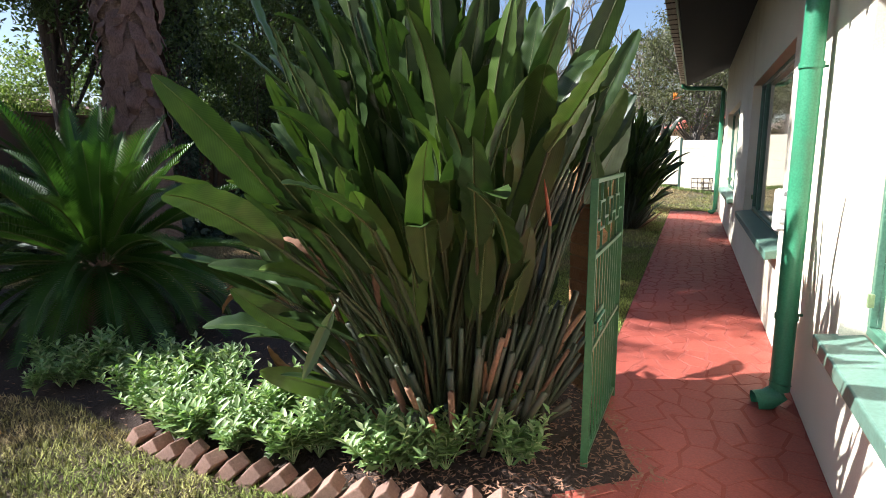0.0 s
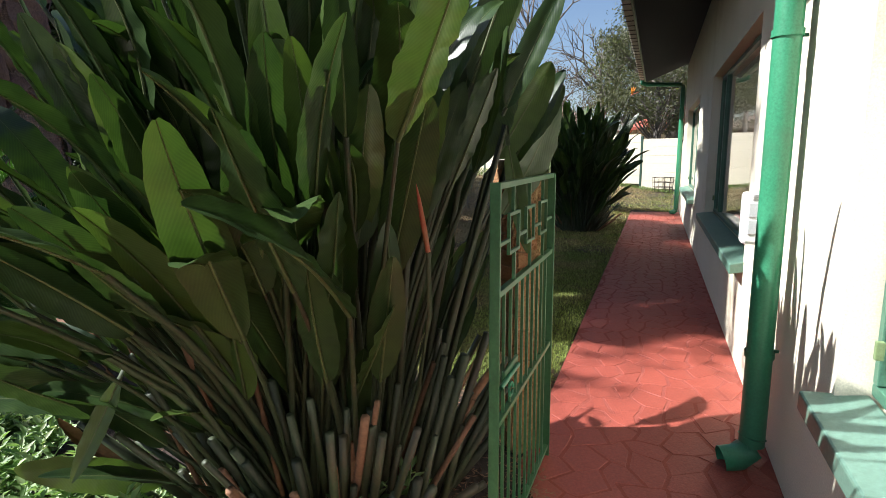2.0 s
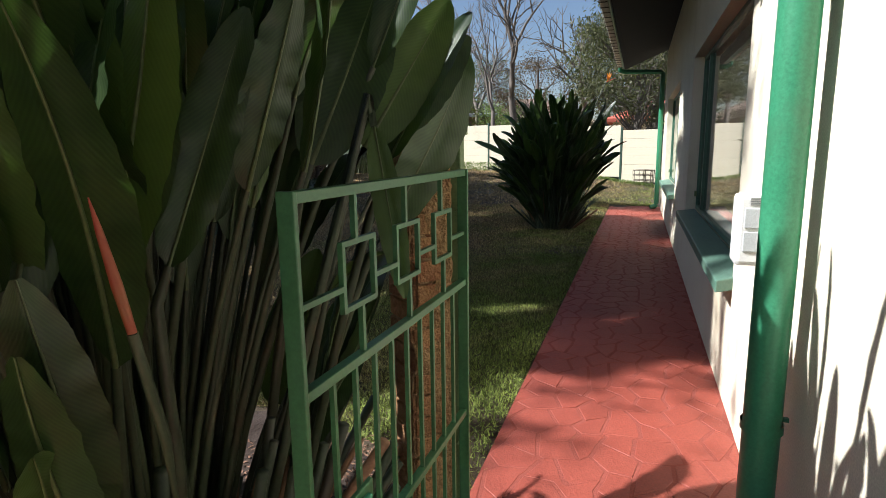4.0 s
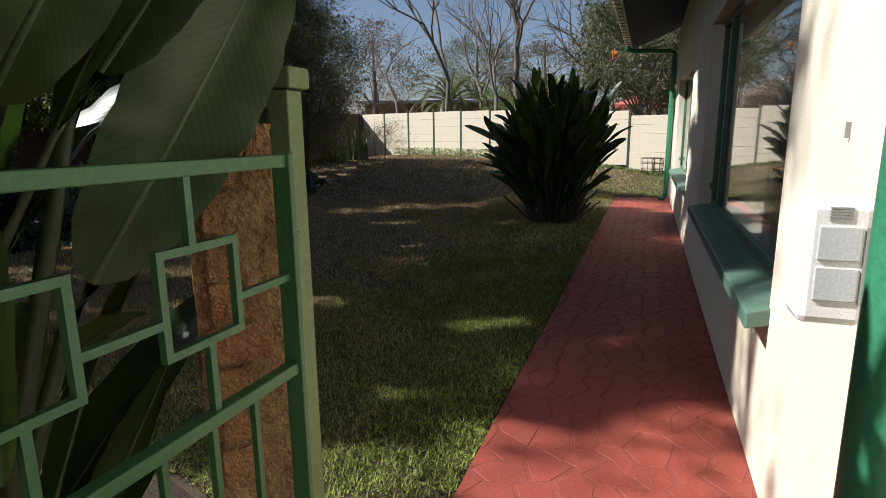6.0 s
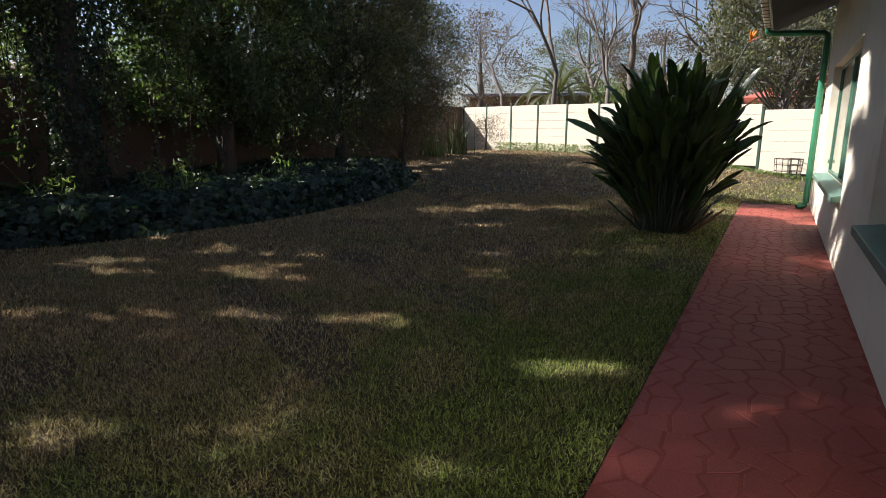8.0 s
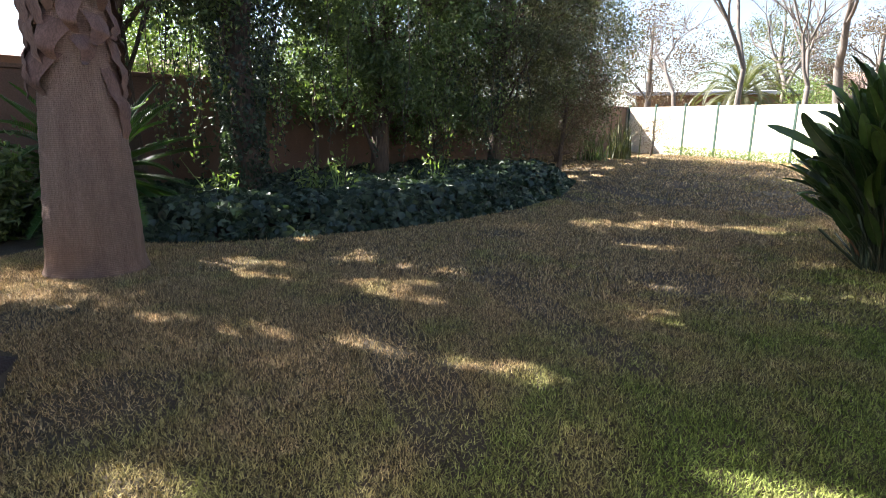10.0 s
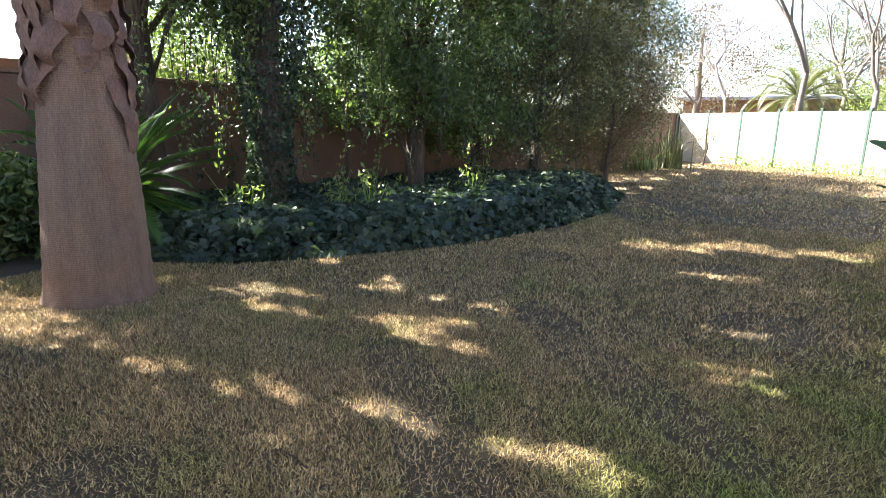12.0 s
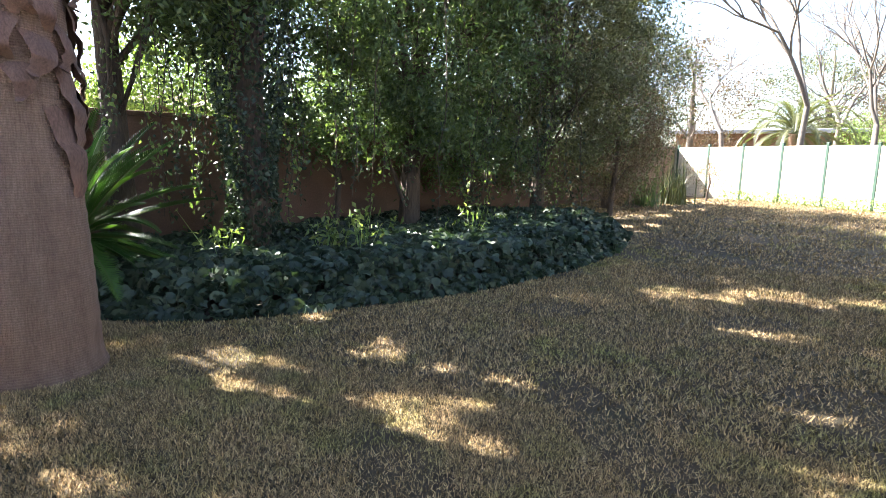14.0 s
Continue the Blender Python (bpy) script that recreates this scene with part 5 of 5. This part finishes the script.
def creeper(x, y, top, bottom, sway, seed):
    rg = np.random.default_rng(seed)
    z0 = gz(x, y)
    ob = thing("hanging_creeper", pose(x, y, z0), "thin creeper hanging from the trees with pale leaves", "creeper", "hanging creepers")
    pts = [(sway * math.sin(k * 0.7 + seed) * 0.3 + 0.04 * rg.normal(), sway * math.cos(k * 0.9 + seed) * 0.3, top + (bottom - top) * k / 7) for k in range(8)]
    part("vine", tubes_mesh("vine", [(pts, [0.007] * 8)], BARK, 5), BARK, ob)
    tt = rg.uniform(0, 7, 90)
    base = np.array([[np.interp(t, range(8), [p[i] for p in pts]) for i in range(3)] for t in tt])
    part("foliage", leaf_cloud("leaves", base + rg.normal(size=base.shape) * 0.06, 0.075, 0.05, IVY if seed % 3 else LIGHTLEAF, rg, -0.8, 0.6), IVY, ob)


for k in range(44):
    s = rg.uniform(0, 1)
    x, y = -6.6 + 4.4 * s + rg.normal() * 0.35, 10.6 + 6.4 * s + rg.normal() * 0.45
    creeper(x + 0.25, y - 0.25, rg.uniform(2.6, 4.4), rg.uniform(0.35, 1.5), rg.uniform(0.2, 0.6), 300 + k)

# ivy ground cover
def ivy_leaves(name, centres, size, material, rng):
    """Three-lobed ivy leaves, tilted towards the open lawn and the sky."""
    n = len(centres)
    nor = rng.normal(size=(n, 3)) * 0.95 + np.array([0.5, -0.6, 0.6])
    nor /= np.linalg.norm(nor, axis=1)[:, None]
    tip = rng.normal(size=(n, 3)) * 0.5 + np.array([0.3, -0.4, -0.6])
    tip -= nor * (tip * nor).sum(1)[:, None]
    tip /= np.linalg.norm(tip, axis=1)[:, None]
    side = np.cross(tip, nor)
    k = (size * rng.uniform(0.55, 1.25, n))[:, None]
    c = np.asarray(centres)
    shape = ((-0.42, 0.0, 0.0), (-0.30, 0.30, 0.06), (0.05, 0.52, -0.04), (0.12, 0.22, 0.05), (0.58, 0.0, -0.10), (0.12, -0.22, 0.05), (0.05, -0.52, -0.04), (-0.30, -0.30, 0.06))
    verts = np.stack([c + k * (a * tip + b * side + h * nor) for a, b, h in shape], 1).reshape(-1, 3)
    i = np.arange(n)[:, None] * 8
    faces = np.concatenate([i + np.array([t]) for t in ((0, 1, 3), (1, 2, 3), (0, 3, 4), (0, 4, 5), (0, 5, 7), (5, 6, 7))])
    return np_mesh(name, verts, faces, material)


pts, pale = [], []
while len(pts) < 26000:
    x, y = rg.uniform(-8.8, -0.7), rg.uniform(8.4, 18.3)
    if not inside(IVYBED, x, y):
        continue
    e = edge_distance(IVYBED, x, y)
    top = 0.40 * smooth01((e + 0.05) / 0.6) + 0.07 * noise.noise((x * 1.7, y * 1.7, 1)) + 0.05 * noise.noise((x * 5, y * 5, 2))
    pts.append((x, y, gz(x, y) + max(0.03, top * (1 - 0.55 * rg.uniform() ** 2.2))))
tagged(new("ivy_ground_cover", ivy_leaves("ivy_ground_cover", np.array(pts), 0.15, IVY, rg)), "dark glossy ivy ground cover along the trees", "ivy", kind="stuff")
for x, y, z in ((-4.4, 11.9, 0.75), (-4.0, 12.3, 0.9), (-5.3, 10.9, 0.7), (-3.2, 14.6, 0.7)):
    yp = thing("young_plant", pose(x, y, gz(x, y) + 0.1), "young shrub with bright green leaves in the ivy", "plant", "young shrubs")
    n_ = 70
    base = rg.normal(size=(n_, 3)) * (0.22, 0.22, 0.14) + (0, 0, z * 0.7)
    part("stem_tuft", tubes_mesh("stems", [([(0, 0, -0.1), tuple(b * 0.5), tuple(b)], [0.006, 0.005, 0.003]) for b in base[::6]], HERB, 4), HERB, yp)
    part("foliage", leaf_cloud("leaves", base, 0.13, 0.05, LIGHTLEAF, rg, 0.3, 0.7), LIGHTLEAF, yp)

# far border plants
def strap_clump(x, y, h, n, seed, label, material):
    rg = np.random.default_rng(seed)
    ob = thing("strap_leaf_clump", pose(x, y, gz(x, y)), label, "plant", "strap-leaved clumps")
    vs, fs = [], []
    for _ in range(n):
        a, le = rg.uniform(0, 6.28), rg.uniform(0.05, 0.8)
        L = h * rg.uniform(0.6, 1.1)
        sd = Vector((-math.sin(a), math.cos(a), 0)) * 0.02
        p, ang = Vector((0.2 * rg.normal(), 0.2 * rg.normal(), 0)), le * 0.4
        k = len(vs)
        for i in range(5):
            w = sd * (1 - i / 4.2)
            vs += [tuple(p - w), tuple(p + w)]
            p = p + Vector((math.cos(a) * math.sin(ang), math.sin(a) * math.sin(ang), math.cos(ang))) * L / 4
            ang += le * 0.4
        fs += [(k + 2 * i, k + 2 * i + 1, k + 2 * i + 3, k + 2 * i + 2) for i in range(4)]
    part("foliage", np_mesh("straps", vs, fs, material), material, ob)


strap_clump(-0.35, 22.6, 1.5, 90, 61, "tall strap-leaved clump in the far corner", OLIVELEAF)
strap_clump(-1.0, 21.8, 1.2, 70, 62, "tall strap-leaved clump in the far corner", DARKLEAF)
leafy_tree("twiggy_shrub", 0.55, 24.0, 1.3, (-0.7, 0.8, -0.6, 0.6, 0.1, 1.4), 34, 60, (0.07, 0.02, 0.3), BROWNLEAF, BARK, 110, "dry twiggy shrub against the far wall", 0.03, (0, 0), "shrub", 0.22)
pts = []
for _ in range(5000):
    u, v = rg.uniform(-0.5, 17), -abs(rg.normal()) * 0.22 - 0.08
    p = FM @ Vector((u, v, 0))
    hh = 0.30 if u < 5.5 else 0.07
    pts.append((p.x, p.y, gz(p.x, p.y) + rg.uniform(0, hh)))
tagged(new("border_plants", leaf_cloud("border_plants", np.array(pts), 0.11, 0.03, LIGHTLEAF, rg, 0.5, 0.7)), "low yellow-green plants along the foot of the far wall", "plants", kind="stuff")

# wire basket by the far wall
wb = FM @ Vector((9.6, -0.35, 0))
basket = thing("wire_basket", pose(wb.x, wb.y, gz(wb.x, wb.y), 0, 0, -40), "rusty wire basket standing by the far wall", "basket")
for k in range(11):
    a = 2 * math.pi * k / 11
    part("wire", tubes_mesh("wire", [([(0.30 * math.cos(a), 0.30 * math.sin(a), 0), (0.33 * math.cos(a), 0.33 * math.sin(a), 0.5)], [0.008] * 2)], BARK, 5), BARK, basket)
for z in (0.02, 0.18, 0.34, 0.49):
    part("hoop", tubes_mesh("hoop", [([((0.30 + 0.06 * z) * math.cos(a), (0.30 + 0.06 * z) * math.sin(a), z) for a in np.linspace(0, 6.2832, 19)], [0.009] * 19)], BARK, 5), BARK, basket)

# ---- beyond the walls ----
bare_tree("bare_tree", 3.05, 26.6, 10.5, 0.12, 71, "leafless grey winter tree beyond the wall", GREYBARK, 0.5)
bare_tree("bare_tree", 7.4, 31.5, 12.0, 0.24, 72, "leafless grey winter tree beyond the wall", GREYBARK, 0.6)
bare_tree("bare_tree", 6.4, 41.0, 11.0, 0.2, 74, "leafless grey winter tree beyond the wall", GREYBARK, 0.55)
bare_tree("bare_tree", 12.5, 36.0, 11.0, 0.2, 75, "leafless grey winter tree beyond the wall", GREYBARK, 0.55)
leafy_tree("silver_tree", 10.6, 24.4, 6.5, (-2.8, 2.8, -2.2, 2.2, 1.9, 7.2), 150, 70, (0.20, 0.06, -0.5), OLIVELEAF, GREYBARK, 81, "pale silvery tree with drooping leaves beyond the wall", 0.16, (0.4, 0.2), clump_r=0.36)
leafy_tree("silver_tree", 14.0, 30.0, 8.5, (-3.6, 3.6, -2.6, 2.6, 1.8, 9.5), 160, 70, (0.2, 0.06, -0.3), OLIVELEAF, GREYBARK, 82, "pale silvery tree with drooping leaves beyond the wall", 0.2, (0.4, 0.2), clump_r=0.42)
leafy_tree("russet_tree", -0.5, 40.0, 7.5, (-3.5, 3.5, -3, 3, 1.5, 8.0), 120, 80, (0.16, 0.06, 0.1), BROWNLEAF, GREYBARK, 83, "russet brown winter tree beyond the far house", 0.2, (0, 0), clump_r=0.5)
leafy_tree("russet_tree", 11.5, 44.0, 8.0, (-4, 4, -3, 3, 1.5, 8.0), 120, 80, (0.16, 0.06, 0.1), BROWNLEAF, GREYBARK, 84, "russet brown winter tree in the distance", 0.2, (0, 0), clump_r=0.5)
leafy_tree("round_shrub", 7.9, 40.0, 3.4, (-1.6, 1.6, -1.4, 1.4, 0.6, 3.8), 50, 80, (0.14, 0.06, 0.1), LIGHTLEAF, GREYBARK, 85, "round yellow-green shrub beside the far house", 0.08, (0, 0), "shrub", 0.4)

bare_tree("bare_tree", 5.6, 29.0, 9.5, 0.13, 76, "leafless grey winter tree beyond the wall", GREYBARK, 0.6)
bare_tree("bare_tree", 11.0, 28.5, 9.0, 0.14, 77, "leafless grey winter tree beyond the wall", GREYBARK, 0.65)
bare_tree("bare_tree", 1.2, 34.0, 9.0, 0.14, 78, "leafless grey winter tree beyond the wall", GREYBARK, 0.6)
leafy_tree("russet_tree", 7.0, 47.0, 8.5, (-4, 4, -3, 3, 1.0, 9.0), 130, 90, (0.18, 0.06, 0.1), OLIVELEAF, GREYBARK, 86, "dusty winter tree in the distance", 0.2, (0, 0), clump_r=0.5)
leafy_tree("russet_tree", 16.0, 38.0, 9.0, (-4, 4, -3, 3, 1.0, 10.0), 150, 90, (0.2, 0.06, 0.1), OLIVELEAF, GREYBARK, 87, "dusty winter tree in the distance", 0.2, (0, 0), clump_r=0.5)
leafy_tree("climbing_shrub", 9.95, 18.75, 1.7, (-0.35, 0.35, -0.35, 0.3, 0.7, 1.9), 26, 70, (0.09, 0.03, 0.2), BROWNLEAF, BARK, 88, "bushy brown-green shrub against the far wall", 0.03, (0, 0), "shrub", 0.16)

FFROND = frond_mesh("far_frond", 3.4, 92, 2.1, 64, 0.013)
FFROND[0].materials[0] = OLIVELEAF
fp = thing("far_palm", pose(4.0, 36.0, -0.7), "distant palm with long arching fronds", "palm tree")
part("trunk", tubes_mesh("trunk", [([(0, 0, -0.2), (0, 0, 2), (0.05, 0, 3.9)], [0.28, 0.24, 0.26])], PALMBARK, 14), PALMBARK, fp)
for i in range(46):
    el = math.radians(80 - 100 * (i / 46))
    az = i * 2.39996
    d = Vector((math.cos(az) * math.cos(el), math.sin(az) * math.cos(el), math.sin(el)))
    zax = Vector((-math.cos(az) * math.sin(el), -math.sin(az) * math.sin(el), math.cos(el)))
    fr = part("frond", FFROND[0], OLIVELEAF, fp, "", Matrix.Translation((0.05, 0, 3.9)) @ Matrix((d.cross(zax), d, zax)).transposed().to_4x4() @ Matrix.Diagonal((2.0, 1, 1, 1)))
    part("rachis", FFROND[1], STRELRIB, fr)


def far_house(x, y, rot, w, d, h, rise, wall_m, roof_m, label):
    ob = thing("neighbour_house", pose(x, y, gz(x, y), 0, 0, rot), label, "house", "neighbouring houses")
    part("wall", box(-w / 2, -d / 2, -0.3, w / 2, d / 2, h), wall_m, ob)
    bm = bmesh.new()
    o = 0.5
    e = [bm.verts.new(v) for v in ((-w / 2 - o, -d / 2 - o, h), (w / 2 + o, -d / 2 - o, h), (w / 2 + o, d / 2 + o, h), (-w / 2 - o, d / 2 + o, h))]
    t = [bm.verts.new(v) for v in ((-w / 2 - o, -d / 2 - o, h + 0.18), (w / 2 + o, -d / 2 - o, h + 0.18), (w / 2 + o, d / 2 + o, h + 0.18), (-w / 2 - o, d / 2 + o, h + 0.18))]
    k = d / 2 if rise > 0.6 else 0
    r0, r1 = bm.verts.new((-w / 2 + k, 0, h + 0.18 + rise)), bm.verts.new((w / 2 - k, 0, h + 0.18 + rise))
    bm.faces.new(e[::-1])
    for i in range(4):
        bm.faces.new((e[i], e[(i + 1) % 4], t[(i + 1) % 4], t[i]))
    bm.faces.new((t[0], t[1], r1, r0))
    bm.faces.new((t[2], t[3], r0, r1))
    bm.faces.new((t[1], t[2], r1))
    bm.faces.new((t[3], t[0], r0))
    part("roof", bm, roof_m, ob)
    for k in range(int(w // 3)):
        wx = -w / 2 + 1.5 + k * 3
        wd = part("window", box(wx - 0.65, -d / 2 - 0.03, 1.0, wx + 0.65, -d / 2 - 0.002, 2.0), PRECAST, ob)
        part("pane", box(wx - 0.58, -d / 2 - 0.04, 1.06, wx + 0.58, -d / 2 - 0.032, 1.94), GREYTRIM, wd)
    return ob


far_house(3.5, 45.0, -6, 9.0, 6.0, 2.9, 0.25, FARBRICK, ROOFGREY, "low brick house with a flat grey sheet roof")
far_house(12.5, 50.0, -8, 9.0, 7.0, 2.4, 2.2, FARBRICK, ROOFBROWN, "distant house with a brown hipped roof")
far_house(19.0, 36.0, -20, 9.0, 7.0, 2.5, 1.6, PRECAST, ROOFRED, "distant house with a red roof")
far_house(-14.8, 13.5, 66, 10.0, 5.0, 2.6, 0.5, FARBRICK, TILEROOF, "neighbour's low house with an orange-brown roof")

# ---- grass blades ----
def blades(name, region, count, length, width, seed, label):
    rg = np.random.default_rng(seed)
    x0, x1, y0, y1 = region
    x, y = rg.uniform(x0, x1, count * 2), rg.uniform(y0, y1, count * 2)
    o = (x - H0.x) * HN.x + (y - H0.y) * HN.y
    s = (x - H0.x) * HD.x + (y - H0.y) * HD.y
    bad = ((o < PATH_W + 0.01) & (s < PATH_S1) & (s > PATH_S0)) | (o < 0.05) | ((x + 4.12) ** 2 + (y - 7.88) ** 2 < 0.23) | inside_many(BED, x, y) | inside_many(IVYBED, x, y)
    thin = (np.sin(x * 1.9 + 2 * np.sin(y * 0.8)) * np.sin(y * 1.6 + 1.5 * np.sin(x * 1.1)) > 0.72) & (rg.uniform(size=len(x)) < 0.6)
    ok = np.flatnonzero(~bad & ~thin)[:count]
    p = np.stack([x[ok], y[ok], gz_many(x[ok], y[ok])], 1)
    n = len(p)
    a = rg.uniform(0, 6.283, n)
    L = (length * rg.uniform(0.5, 1.35, n))[:, None]
    le = rg.uniform(0.3, 1.35, n)
    d = np.stack([np.cos(a) * np.sin(le), np.sin(a) * np.sin(le), np.cos(le)], 1)
    w = np.stack([-np.sin(a), np.cos(a), np.zeros(n)], 1) * width
    v = np.stack([p - w, p + w, p + d * L], 1).reshape(-1, 3)
    i = np.arange(n) * 3
    tagged(new(name, np_mesh(name, v, np.stack([i, i + 1, i + 2], 1), LAWN)), label, "grass", kind="stuff")


blades("grass", (-5.5, 4.6, 4.0, 9.0), 300000, 0.034, 0.0040, 1, "short dry winter grass blades with green tufts")
blades("grass", (-6.5, 8.0, 9.0, 15.0), 150000, 0.042, 0.0062, 2, "short dry winter grass blades with green tufts")
blades("grass", (-4.5, 11.0, 15.0, 25.0), 80000, 0.045, 0.011, 3, "short dry winter grass blades with green tufts")
blades("grass", (-5.0, 1.2, 1.2, 4.0), 60000, 0.045, 0.004, 4, "short dry winter grass blades with green tufts")

# ---- single paving stones and pier bricks ----
for cx, cy, (v, fq, ft) in PATH_STONES:
    me = bpy.data.meshes.new("paving_stone")
    me.from_pydata(v, [], fq + ft)
    me.materials.append(PAVER)
    part("paving_stone", me, PAVER, path, "", Matrix.Translation((cx, cy, 0)))
rg = np.random.default_rng(31)
for k in range(PIER_BRICKS):
    for cx, cy, lx, ly in ((0.0, -0.108, 0.106, 0.016), (0.0, 0.108, 0.106, 0.016), (-0.057, 0.0, 0.014, 0.20), (0.057, 0.0, 0.014, 0.20)):
        z = 0.03 + k * 0.077
        d = rg.uniform(-0.005, 0.005)
        part("brick", box(cx - lx / 2 + d, cy - ly / 2 + d, z, cx + lx / 2 + d, cy + ly / 2 + d, z + 0.066, 0.003), BRICKM, pier)
